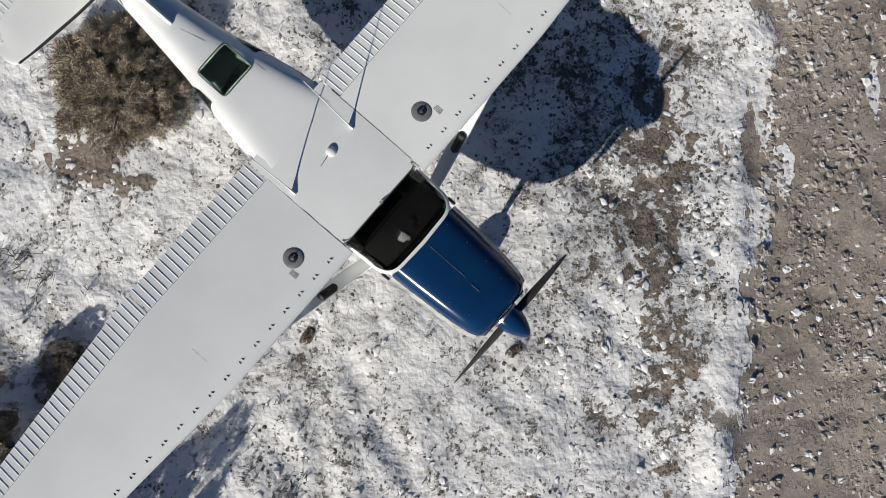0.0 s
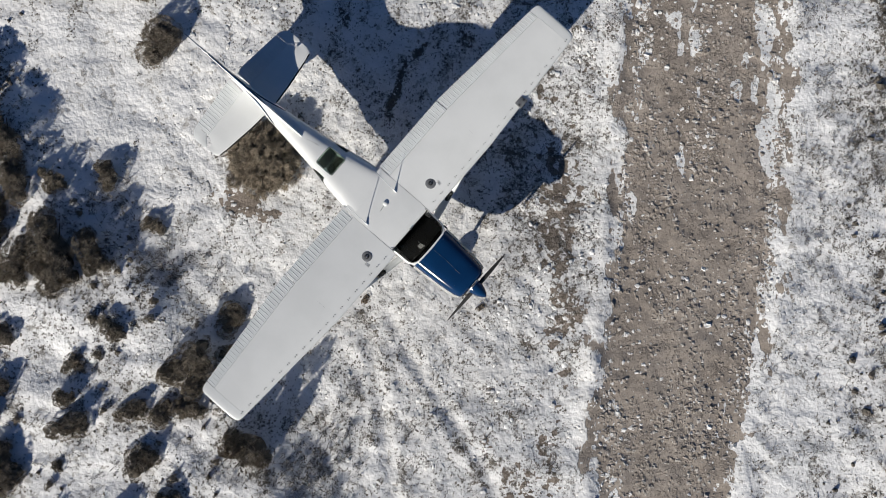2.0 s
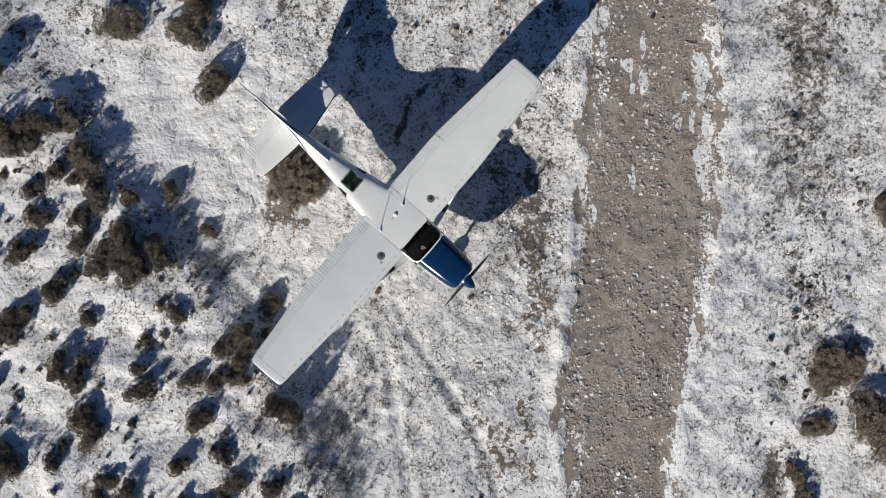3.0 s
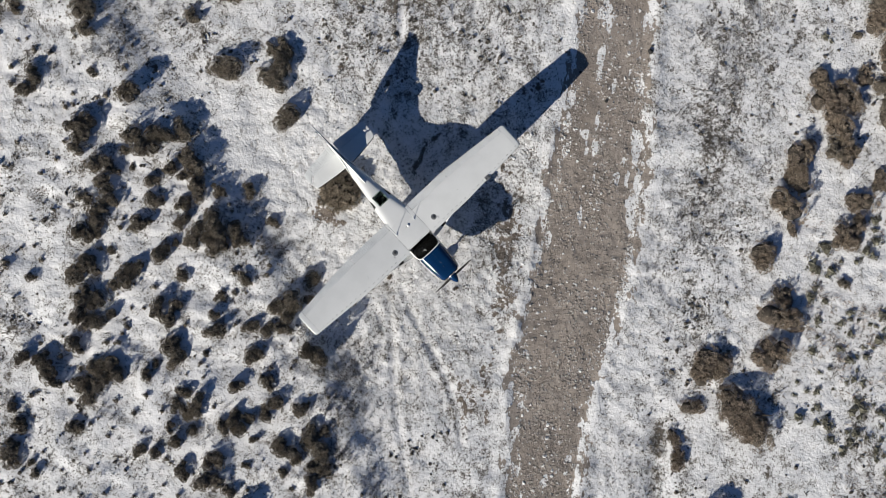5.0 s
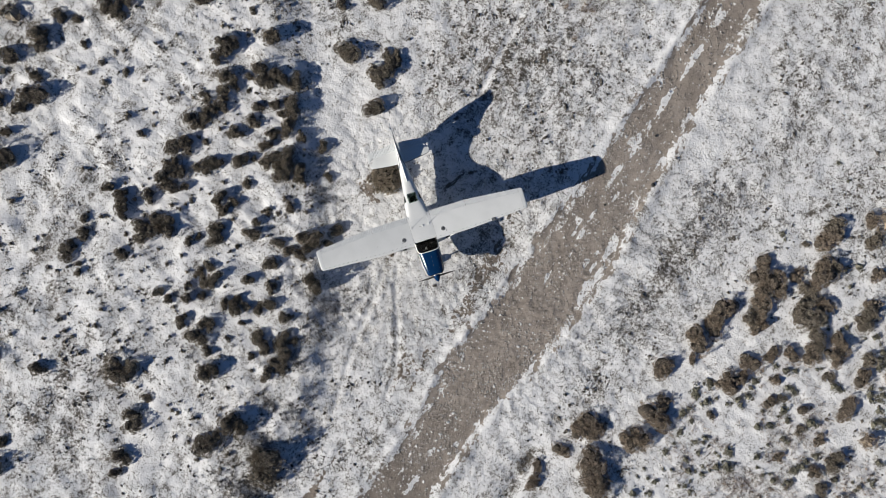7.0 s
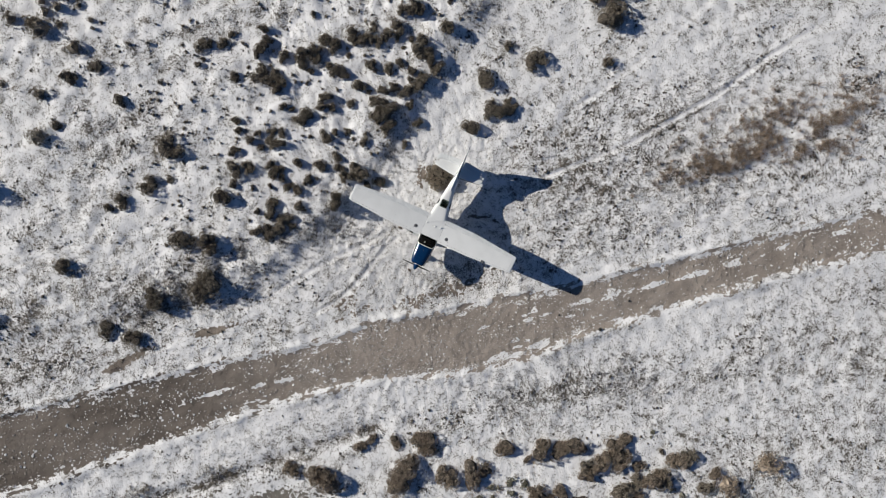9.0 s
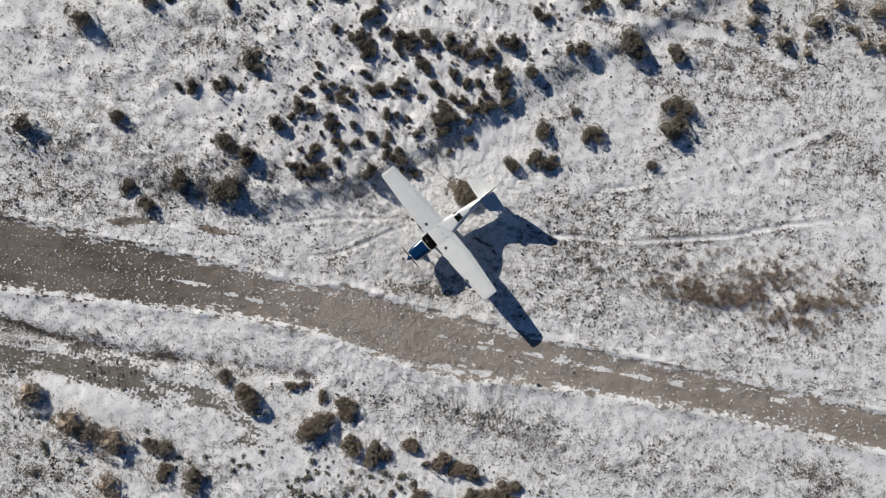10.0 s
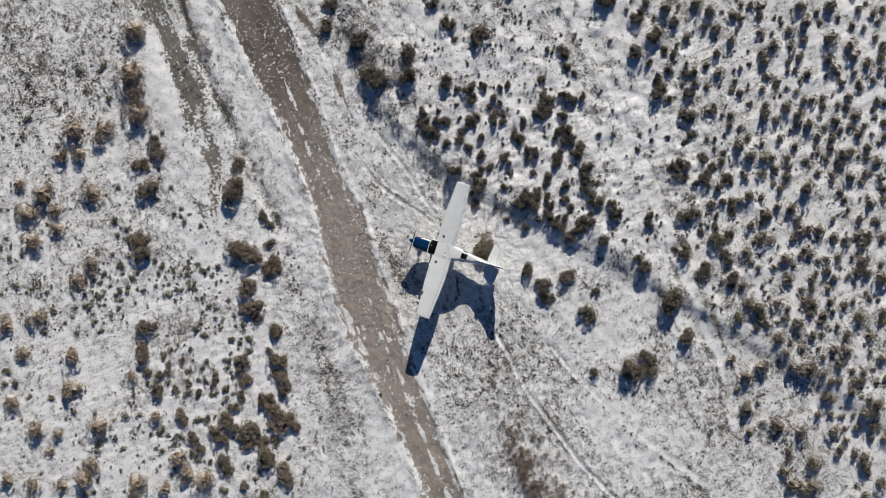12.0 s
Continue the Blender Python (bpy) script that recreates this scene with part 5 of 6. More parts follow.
SAGE_NEAR_B = [(-7.4, -6, 0.38), (-9.7, 0, 0.6), (-3.5, -9.1, 0.44), (-3.9, -9, 0.49), (-5, -8.5, 0.55), (-5.5, -8.2, 0.44), (-4.7, -8.7, 0.33), (-6.8, -7.2, 0.33), (-7.3, 6.7, 0.71), (-8.8, -4.8, 0.19), (-9.9, 1.9, 0.6), (-7.1, 7.3, 0.82), (-10.1, -1.7, 0.35), (-10.2, 1.2, 0.38), (-10.3, 0.5, 0.44), (-7.4, -7.2, 0.44), (-6.5, -8.1, 0.22), (-7.2, -7.6, 0.49), (-4, -9.7, 0.49), (-10.5, -0.4, 0.22), (-10.1, 2.9, 0.71), (-10.5, 1.2, 0.33), (-10.2, -2.9, 0.33), (-6.9, 8.1, 0.49), (-5.2, -9.3, 0.27), (-10.5, 2.3, 0.27), (-7.8, -7.7, 0.35), (-7.5, 8, 0.38), (-10.4, -3.5, 0.49), (-10.6, 3, 0.33)]
SAGE_NEAR_C = [(-11, -0.9, 0.49), (-10, -5.1, 0.49), (-10.2, -4.7, 0.6), (-8.9, -6.9, 0.55), (-11, 2.6, 0.38), (-10.9, -3.1, 0.49), (-6.7, -9.2, 0.22), (-9.5, -6.4, 0.38), (-10.7, 4.2, 0.55), (-11.5, 1.2, 0.44), (-9.3, 7, 0.76), (-9.3, -7.3, 0.38), (-11.7, 2, 0.38), (-11.3, 3.8, 0.44), (-12, 0.2, 0.55), (-9, -8, 0.33), (-9.8, -7, 0.38), (-10.8, -5.4, 0.25), (-12, -1.6, 0.44), (-8, -9.1, 0.49), (-11.7, 3.9, 0.6), (-12.3, -2, 0.6), (-12.1, 3.3, 0.6), (-11.1, -5.9, 0.33), (-7.3, -10.3, 0.38), (-9.9, -7.9, 0.3), (-12.1, -4, 0.19), (-8.1, -9.9, 0.6), (-9.6, -8.5, 0.38), (-12.6, 2.5, 0.19)]
SAGE_NEAR_D = [(-12.8, -2.4, 0.33), (-13.1, -1, 0.27), (-8.5, -10.1, 0.38), (-12.7, 3.8, 0.55), (-9.3, -9.5, 0.38), (-12.8, -3.6, 0.3), (-13, 3.1, 0.27), (-13.4, 0.9, 0.49), (-9.2, -9.8, 0.33), (-13.3, 2.3, 0.33), (-13.6, 1.7, 0.49), (-12.6, -5.5, 0.49), (-10.4, -9, 0.33), (-12.4, -6, 0.55), (-13.8, -0.2, 0.44), (-13.8, 0.3, 0.55), (-13.5, -3.1, 0.55), (-13.8, -1.7, 0.55), (-13.4, -4, 0.49), (-13, 5.5, 0.57), (-13.9, 2.5, 0.6), (-10.9, 9, 0.38), (-12.9, -6.1, 0.49), (-11.1, -9, 0.41), (-14, -2.9, 0.49), (-14.3, -0.4, 0.6), (-14.3, 1, 0.38), (-13.2, -5.7, 0.44), (-13.9, -3.8, 0.6), (-14.3, -2, 0.6)]
SAGE_NEAR_E = [(-13.2, -6.5, 0.55), (-14.1, -5, 0.49), (-13.3, -7, 0.49), (-13.7, -6.5, 0.49), (-14.9, 3, 0.38), (-14.7, 4.2, 0.55), (-14.9, 3.7, 0.6), (-14.6, 6.2, 0.25), (-14.1, -7.3, 0.16), (-13.7, -8.3, 0.44), (-14.8, -6.4, 0.49), (-15.1, -6, 0.49), (-16.1, -2.4, 0.27), (-15.4, -5.6, 0.44), (-15, 7.9, 0.44), (-16.2, -5.7, 0.44), (-15.2, 8.7, 0.65), (-16.9, 5.8, 0.44), (-17.1, 5.2, 0.46), (-16, -8.4, 0.49), (-16.4, -7.7, 0.33), (-15.1, -10.3, 0.27), (-15.4, -9.9, 0.22), (-16.2, -9.2, 0.33), (-16.2, -9.7, 0.55), (-18, 8.5, 0.41)]
SCRUB_EAST_A = [(11.8, -3.2, 0.84), (11.7, -3.7, 0.64), (11.4, -5.1, 0.58), (10.8, -6.5, 0.45), (12.5, -3.3, 0.71), (11, -7.3, 0.58), (13.8, 1.5, 0.84), (13.6, -5.3, 1.42), (14.5, -2.5, 0.9), (14.7, -1, 1.09), (14.8, -0.1, 0.64), (14.6, 3.7, 0.9), (14.9, 2.7, 0.32), (15, 4.8, 0.77), (14.8, 5.5, 0.97), (12.3, -10.2, 1.32), (11.2, -11.9, 0.64), (15.2, 6.1, 0.64), (17.1, 2.5, 0.58), (17.3, 0.7, 0.32), (17.3, 2.7, 0.77), (16.4, 6.3, 0.58), (16.4, 7.3, 0.84), (15.5, 9.1, 0.64), (16.9, 6.2, 0.77), (17.7, 3.3, 0.51), (17.7, 4.2, 0.71), (16.2, 8.3, 1.22), (18.4, 5.2, 0.58), (19.3, 4.1, 0.39)]
SCRUB_EAST_B = [(17.4, 9.5, 0.51), (19.7, 2.9, 0.45), (19.4, 5.7, 0.58), (17, 11.2, 0.29), (20.1, 3.4, 0.32), (18.4, 8.9, 0.71), (18.9, 7.8, 1.03), (18.4, 10.3, 0.97), (20.3, 6.3, 0.71), (20.1, 7.1, 0.71), (19.5, 8.9, 0.64), (17.8, 12, 0.97), (21.6, 0.7, 0.39), (21.4, 3.5, 0.39), (18.9, 10.7, 0.71), (17.8, 12.8, 0.71), (21.9, 2.5, 0.39), (21.7, 5.7, 0.39), (18.5, -12.9, 1.03), (21.5, 7, 0.84), (21.3, 7.6, 0.71), (21.1, -8.4, 0.83), (16.7, -15.5, 0.89), (20.8, -9.5, 0.98), (23, 2.6, 0.45), (23, -2.9, 0.93), (16.5, -16.3, 0.54), (23.7, 1, 0.51), (18.4, -15, 0.89), (21.8, 9.4, 0.84)]
SCRUB_EAST_C = [(23.4, 4.8, 0.77), (19.3, 14.1, 0.58), (20, 13.3, 0.64), (21.7, 10.3, 0.51), (21.1, 11.8, 0.51), (23.3, 6.6, 0.64), (24.2, -1.2, 0.98), (23.1, 7.7, 0.51), (24.3, 2, 0.71), (24.4, 0.4, 0.51), (20.2, 14.7, 0.86), (16.9, -18.9, 1.27), (25.3, 3.9, 0.58), (25.8, 0.2, 0.54), (23.8, 10, 0.93), (24.9, 7.6, 0.83), (16.5, -20.4, 1.08), (19.7, 17.5, 0.94), (24.8, 9.1, 0.83), (25.1, -9.2, 0.78), (22.7, -14.5, 0.98), (16.1, -22, 1.32), (20, -18.7, 1.03), (26.6, -8.4, 0.89), (26.9, 9.4, 0.64), (22.4, -17.8, 0.73), (14.4, -25, 1.08), (26.4, -13, 0.64), (21.9, -19.8, 1.18), (29.4, -3.3, 0.83)]
SCRUB_EAST_D = [(26, -14.3, 0.68), (29.6, 2.8, 0.98), (23.8, -18.2, 0.73), (28.9, 8.2, 1.03), (30.4, -0.8, 1.03), (26.1, -16, 1.03), (28.6, -12.9, 0.93), (30.6, -7.2, 0.89), (28.2, -15, 0.98), (31.5, 5.4, 0.83), (27.8, -17.5, 0.64), (32.4, 6, 0.87), (32.9, 2, 0.54), (32.8, -5, 0.73), (33.1, -7.6, 0.78), (34.1, 3, 0.44), (34.4, 0.9, 0.83), (34.2, 5.9, 0.54), (35.3, -1.7, 0.77), (36.4, 4.9, 0.73), (38, 3.7, 0.64)]
SAGE_FLAT_A = [(-6.7, -11.2, 0.75), (-4.1, -12.8, 0.9), (-1.5, -13.8, 1.1), (-9.5, 10.4, 0.85), (-4.7, -14.3, 0.85), (-8.7, -14, 0.35), (-8.2, 14.9, 0.5), (-10.6, -13.4, 1), (-1.8, -17.1, 0.9), (-8.7, -15.4, 0.69), (-18.5, -0.1, 0.28), (-8.2, -17.3, 0.64), (0.3, -19.2, 0.69), (-11, 15.9, 1.14), (-12.3, 15.2, 0.55), (-8, -18.2, 0.4), (-16, 12.2, 1.24), (-20.4, 2.4, 0.45), (-12.5, 16.3, 0.95), (-0.7, -20.6, 0.64), (-18.6, 9.1, 0.72), (-20.5, 3, 0.5), (-19.8, 6.4, 0.8), (-14.2, -15.6, 0.53), (-21.1, 0, 0.28), (-21, 2.3, 0.72), (-21, 3.5, 0.39), (-20.6, 6.4, 0.56), (-21.5, 2.8, 0.45), (-20.5, 8, 0.34)]
SAGE_FLAT_B = [(-21.6, 4.3, 0.39), (-21.9, -3.6, 0.79), (-22.2, 0.9, 0.34), (-19.3, 11.1, 0.65), (-16.1, 15.4, 0.85), (-19.7, 10.9, 0.68), (-22.4, -2.7, 0.45), (-21.5, -7.1, 0.84), (-5.4, -22, 0.72), (-22.3, -4.6, 0.56), (-22.5, 4.2, 0.68), (-22.1, -6, 0.39), (-23, 0.6, 0.45), (-22.2, 6.4, 0.45), (-23, 2.7, 0.5), (-21.7, 8.1, 0.39), (-23.3, -0.9, 0.79), (-22.2, 7.3, 0.28), (-21.5, 9.2, 0.89), (-16.8, -16.4, 0.59), (-23.4, 3.6, 0.5), (-23.2, 5.3, 0.45), (-21.5, 10.4, 0.5), (-23.4, -4.8, 0.45), (-23.1, 6.5, 0.39), (-13.8, -19.7, 0.26), (-20.8, -12.1, 0.8), (-24, -2.5, 0.61), (-21.5, 11.1, 0.45), (-21.2, -11.8, 0.61)]
SAGE_FLAT_C = [(-22.5, 9.1, 0.5), (-13.9, -19.9, 0.33), (-16.4, -18.1, 0.44), (-23.7, -6.4, 0.45), (-24.5, 1.7, 0.25), (-24.3, 3.6, 0.39), (-23.4, 7.6, 0.45), (-24.1, 5, 0.56), (-21, 12.9, 0.39), (-21.3, 12.4, 0.68), (-23.7, 6.9, 0.56), (-23.4, -7.9, 0.84), (-22.8, -9.8, 0.72), (-24.5, -4.1, 0.5), (-16.7, -18.4, 0.43), (-24.7, 2.9, 0.34), (-24.2, -5.9, 0.5), (-24.3, 5.5, 0.25), (-20.9, -13.6, 0.31), (-13.5, -21.1, 0.79), (-24.9, -3, 0.45), (-25.1, -0.6, 0.79), (-24.3, 7, 0.45), (-18.3, -17.5, 0.72), (-25.4, 1.7, 0.25), (-25.2, -3.9, 0.45), (-23.1, 10.9, 0.5), (-21.8, 13.4, 0.56), (-20.5, 15.5, 0.61), (-24, -9.2, 0.28)]
SAGE_FLAT_D = [(-25.6, -2.4, 0.39), (-25.8, 0.2, 0.28), (-16.1, -20.3, 0.64), (-23.1, 11.8, 0.39), (-25.5, 5, 0.34), (-24.4, 9.1, 0.5), (-25.5, 5.5, 0.45), (-23.9, -10.5, 0.56), (-26.1, 1.1, 0.45), (-21.4, -15, 0.49), (-25.2, 7, 0.68), (-26, 2.9, 0.72), (-18.6, 18.4, 0.5), (-21.6, 14.9, 0.79), (-24.1, 10.5, 0.45), (-20.8, -16.4, 0.35), (-26.5, 0.5, 0.45), (-25.7, -6.7, 0.5), (-26.3, -4, 0.5), (-23.5, 12.5, 0.34), (-25.4, -8.3, 0.68), (-24.7, 10.5, 0.72), (-20, -17.9, 0.44), (-26.8, 1.6, 0.28), (-26.6, 4.1, 0.68), (-25.3, 9.3, 0.45), (-25.2, -9.6, 0.79), (-26, 7.5, 0.5), (-26.9, -3.1, 0.61), (-25.7, 8.7, 0.68)]
SAGE_FLAT_E = [(-27, 2.7, 0.39), (-22.3, 15.5, 0.79), (-21.4, 16.8, 0.39), (-23.2, 14.5, 0.25), (-26.8, 5.7, 0.5), (-22.1, 16.2, 0.68), (-27.4, -1.4, 0.45), (-21, -17.7, 0.44), (-26, 9.1, 0.39), (-25.3, 10.9, 0.5), (-21.6, -17.1, 0.44), (-18.1, 20.8, 0.34), (-26.1, -9.2, 0.34), (-20.1, -19.1, 1), (-19.2, 20.2, 0.75), (-27.5, -4.6, 0.5), (-27.5, 4.6, 0.68), (-20.9, -18.5, 0.4), (-24.7, 13, 0.39), (-27.9, -0.9, 0.5), (-27.9, -1.9, 0.39), (-11.5, -25.5, 1.12), (-22.1, -17.2, 0.58), (-27.8, 3.6, 0.39), (-22.3, 17, 0.45), (-27.3, 6.9, 0.34), (-28.2, 0.2, 0.39), (-27.4, -6.9, 0.39), (-26.9, 8.7, 0.45), (-17.3, -22.4, 0.33)]
SAGE_FLAT_F = [(-28.2, -2.7, 0.25), (-20.6, -19.6, 0.53), (-21.6, -18.5, 0.35), (-23.8, 15.7, 0.61), (-28.1, 4.9, 0.45), (-3.7, -28.3, 1.08), (-28, 5.8, 0.5), (-20.6, 19.9, 0.75), (-27.7, 7.4, 0.45), (-23.1, 17.1, 0.34), (-28.1, -6.3, 0.61), (-25.8, 12.8, 0.72), (-28.7, -2.7, 0.28), (-27.5, -8.8, 0.72), (-28.9, 1.6, 0.68), (-18.2, 22.6, 0.75), (-22.4, -18.5, 0.71), (-25.3, 14.3, 0.68), (-22.8, 18.3, 0.72), (-23.8, 17, 0.5), (-29.3, 0.9, 0.5), (-28.9, -5, 0.56), (-27, 11.5, 0.5), (-28.6, 6.7, 0.56), (-28.3, -7.9, 0.68), (-24.4, 16.4, 0.34), (-27.9, 9.3, 0.68), (-26.2, 13.5, 0.39), (-29.3, 3.7, 0.45), (-21.1, -20.7, 0.56)]
SAGE_FLAT_G = [(-19.2, 22.5, 0.28), (-29.6, -0.4, 0.39), (-29.5, -2.7, 0.28), (-29, 6.1, 0.39), (-29.6, 2.3, 0.5), (-27.9, 10.3, 0.5), (-29.3, 5.4, 0.5), (-27, 13, 0.39), (-27.8, 11.2, 0.68), (-17.7, 24.3, 0.55), (-22.8, 19.6, 0.45), (-29.2, -7.4, 0.25), (-23.4, 19.1, 0.39), (-26, 15.5, 0.34), (-24.5, 17.9, 0.72), (-27.6, 12.7, 0.5), (-30.4, -1.2, 0.5), (-30.2, 4.8, 0.5), (-30.4, 3.5, 0.28), (-18.9, 24.1, 0.39), (-25.9, 16.4, 0.68), (-29.9, -6.8, 0.61), (-28.5, 11.4, 0.5), (-30.7, -0.2, 0.45), (-29.6, 8.3, 0.84), (-27.8, 13.2, 0.56), (-30.7, -2.3, 0.61), (-30.8, 0.6, 0.28), (-30.8, 1.7, 0.68), (-22.8, 20.9, 0.5)]
SAGE_FLAT_H = [(-30.8, -3, 0.56), (-30.3, -6.4, 0.5), (-31, -0.6, 0.45), (-27.1, 15.1, 0.5), (-26.8, 15.8, 0.45), (-30.5, 6.2, 0.45), (-24.1, 19.8, 0.39), (-25.9, 17.5, 0.61), (-31.1, 3.3, 0.45), (-27.6, 14.8, 0.28), (-26.4, 16.9, 0.61), (-28.8, 12.4, 0.39), (-28.1, 14, 0.39), (-29.2, 11.7, 0.68), (-31.5, 0.3, 0.28), (-31.4, 2.6, 0.61), (-31.3, -4.7, 0.5), (-30.8, -7.3, 0.34), (-23.3, 21.5, 0.72), (-25.3, 19.2, 0.56), (-31.2, 6, 0.25), (-19.9, 24.8, 1.04), (-31, 7.5, 0.34), (-0.8, -31.9, 0.99), (-28.8, 14.1, 0.45), (-31.9, -3.3, 0.72), (-31.9, 3.6, 0.61), (-32.1, 0.8, 0.34), (-32.1, -0.9, 0.34), (-28.5, 15, 0.56)]
SAGE_FLAT_I = [(-26.3, 18.6, 0.45), (-31.7, -5.8, 0.45), (-31.5, -6.9, 0.45), (-26.8, 18.1, 0.56), (-24, 21.7, 0.72), (-28, 16.3, 0.39), (-32.4, 1.8, 0.45), (-24.4, 21.4, 0.45), (-32.2, -4.2, 0.28), (-26, 19.5, 0.34), (-25.3, 20.4, 0.25), (-32.5, -1.6, 0.39), (-32.2, 4.8, 0.45), (-30, 12.8, 0.61), (-30.6, 11.4, 0.34), (-32.7, 0.2, 0.34), (-32.7, -0.7, 0.39), (-27.8, 17.3, 0.5), (-32.1, -6.6, 0.56), (-32.1, 6.7, 0.5), (-28.8, 15.8, 0.45), (-31.8, 8.7, 0.34), (-27.6, 18.1, 0.34), (-29.7, 14.4, 0.5), (-32, 8.1, 0.5), (-33, 2, 0.45), (-25.4, 21.2, 0.34), (-33, 3.5, 0.28), (-33.1, -2.6, 0.56), (-29.6, 15.2, 0.28)]
SAGE_FLAT_J = [(-33, 4.4, 0.34), (-32.9, -5.3, 0.28), (-32.8, 6.1, 0.5), (-32, 9.6, 0.45), (-33.4, -1.6, 0.5), (-24.9, 22.4, 0.39), (-33.5, -0.1, 0.56), (-19.9, 27, 0.39), (-27.4, 19.4, 0.34), (-30.8, 13.4, 0.56), (-33.2, 5.3, 0.5), (-26.4, 20.9, 0.56), (-21.4, 26, 0.75), (-33.3, -5.1, 0.25), (-32.1, 10.3, 0.39), (-33.5, -3.8, 0.56), (-33.6, 2.8, 0.45), (-32.9, 7.5, 0.5), (-28.6, 18, 0.56), (-19.7, 27.5, 0.5), (-29.8, 16.1, 0.34), (-33.8, 2.2, 0.45), (-18.9, 28.3, 0.65), (-33.4, 7, 0.68), (-30.8, 14.8, 0.28), (-25.2, 23.2, 0.56), (-34, 4.3, 0.68), (-23.3, 25.3, 0.45), (-34.3, -2.7, 0.45), (-26.3, 22.2, 0.61)]
SAGE_FLAT_K = [(-27.8, 20.3, 0.56), (-24.4, 24.3, 0.61), (-33.3, 8.9, 0.61), (-34.1, 5.1, 0.34), (-29.4, 18.1, 0.39), (-31.9, 13.4, 0.56), (-27.3, 21.4, 0.61), (-30.9, 16, 0.68), (-34.8, 0.7, 0.34), (-32.6, 12.2, 0.5), (-34.1, 7, 0.5), (-25.8, 23.4, 0.39), (-34.7, 3.2, 0.39), (-24.7, 24.6, 0.5), (-31.9, 14.1, 0.61), (-31.4, 15.3, 0.68), (-29.4, 19.4, 0.72), (-35, -4, 0.68), (-33.9, 9.6, 0.39), (-34.9, 5.2, 0.39), (-19.1, 29.7, 0.84), (-34.5, 7.7, 0.28), (-32.6, 13.7, 0.61), (-24.2, 25.8, 0.45), (-31.3, 16.5, 0.5), (-30.6, 17.9, 0.34), (-35.3, 3.6, 0.39), (-35.1, -5.3, 0.68), (-35.5, -0.4, 0.61), (-34.4, 9.1, 0.45)]
SAGE_FLAT_L = [(-35.6, 0.4, 0.5), (-33.9, 10.9, 0.34), (-27.1, 23.2, 0.39), (-35.7, 1.6, 0.45), (-35.3, 5.9, 0.56), (-30.7, 18.4, 0.34), (-33.9, 11.5, 0.5), (-21.4, 28.7, 0.85), (-35.8, 0.9, 0.34), (-35.7, 2.9, 0.5), (-33.5, 12.8, 0.39), (-35.7, 4.5, 0.68), (-35.1, 8, 0.45), (-34.8, 9.3, 0.28), (-27, 23.9, 0.56), (-23.9, 27, 0.68), (-26.4, 24.6, 0.56), (-19.8, 30.2, 0.84), (-24.9, 26.2, 0.39), (-35.5, 7.2, 0.5), (-33.8, 13.1, 0.39), (-36.1, -3.5, 0.34), (-29.5, 21.2, 0.56), (-36, 5.5, 0.34), (-36.2, -4.3, 0.39), (-32.7, 16.2, 0.34), (-31.3, 18.8, 0.28), (-27.9, 23.6, 0.39), (-27.4, 24.2, 0.45), (-29, 22.3, 0.28)]
SAGE_FLAT_M = [(-33.7, 14.4, 0.5), (-35.7, 8.7, 0.61), (-36.2, 6.4, 0.25), (-20.6, 30.5, 0.72), (-24.8, 27.2, 0.34), (-35.5, 9.9, 0.45), (-36.9, 1.3, 0.34), (-26.9, 25.3, 0.28), (-25.8, 26.5, 0.25), (-36.9, 2.6, 0.45), (-35.4, 10.8, 0.5), (-31.3, 19.8, 0.51), (-37, 2.2, 0.45), (-30.9, 20.5, 0.46), (-23.3, 28.9, 0.39), (-23.8, 28.5, 0.45), (-28.7, 23.7, 0.28), (-36.5, 7.3, 0.28), (-24.5, 28.1, 0.39), (-37, 5.3, 0.39), (-37.4, 0.2, 0.56), (-37.2, 4.7, 0.34), (-37.5, -0.8, 0.61), (-37.3, -4.3, 0.68), (-27.4, 25.8, 0.45), (-25.7, 27.5, 0.39), (-26.7, 26.6, 0.68), (-37.6, -3.3, 0.34), (-37.1, 7, 0.45), (-28.6, 24.7, 0.39)]
SAGE_FLAT_N = [(-37.5, 6, 0.5), (-37.8, 4.2, 0.5), (-32.6, 19.7, 0.46), (-38.1, 2.5, 0.45), (-38.2, 1.1, 0.61), (-24.7, 29.3, 0.5), (-27.8, 26.4, 0.61), (-29.3, 24.8, 0.45), (-27.3, 27, 0.56), (-38.3, 4.6, 0.45), (-26.8, 27.9, 0.61), (-39, 2, 0.5), (-26.4, 28.8, 0.39), (-39.1, -1.6, 0.34), (-27.3, 28.1, 0.34), (-25.3, 30, 0.68), (-39.4, 1.1, 0.56), (-39.3, -3.1, 0.45), (-25, 30.6, 0.61), (-23.8, 31.8, 0.25), (-25, 31.2, 0.39), (-40, 0.4, 0.56), (-27.4, 29.2, 0.56), (-40.1, -3.4, 0.28), (-40.4, -1.6, 0.34), (-24.1, 32.7, 0.39), (-41.1, -2.3, 0.45), (-24.8, 33, 0.28), (-25.6, 32.4, 0.68)]

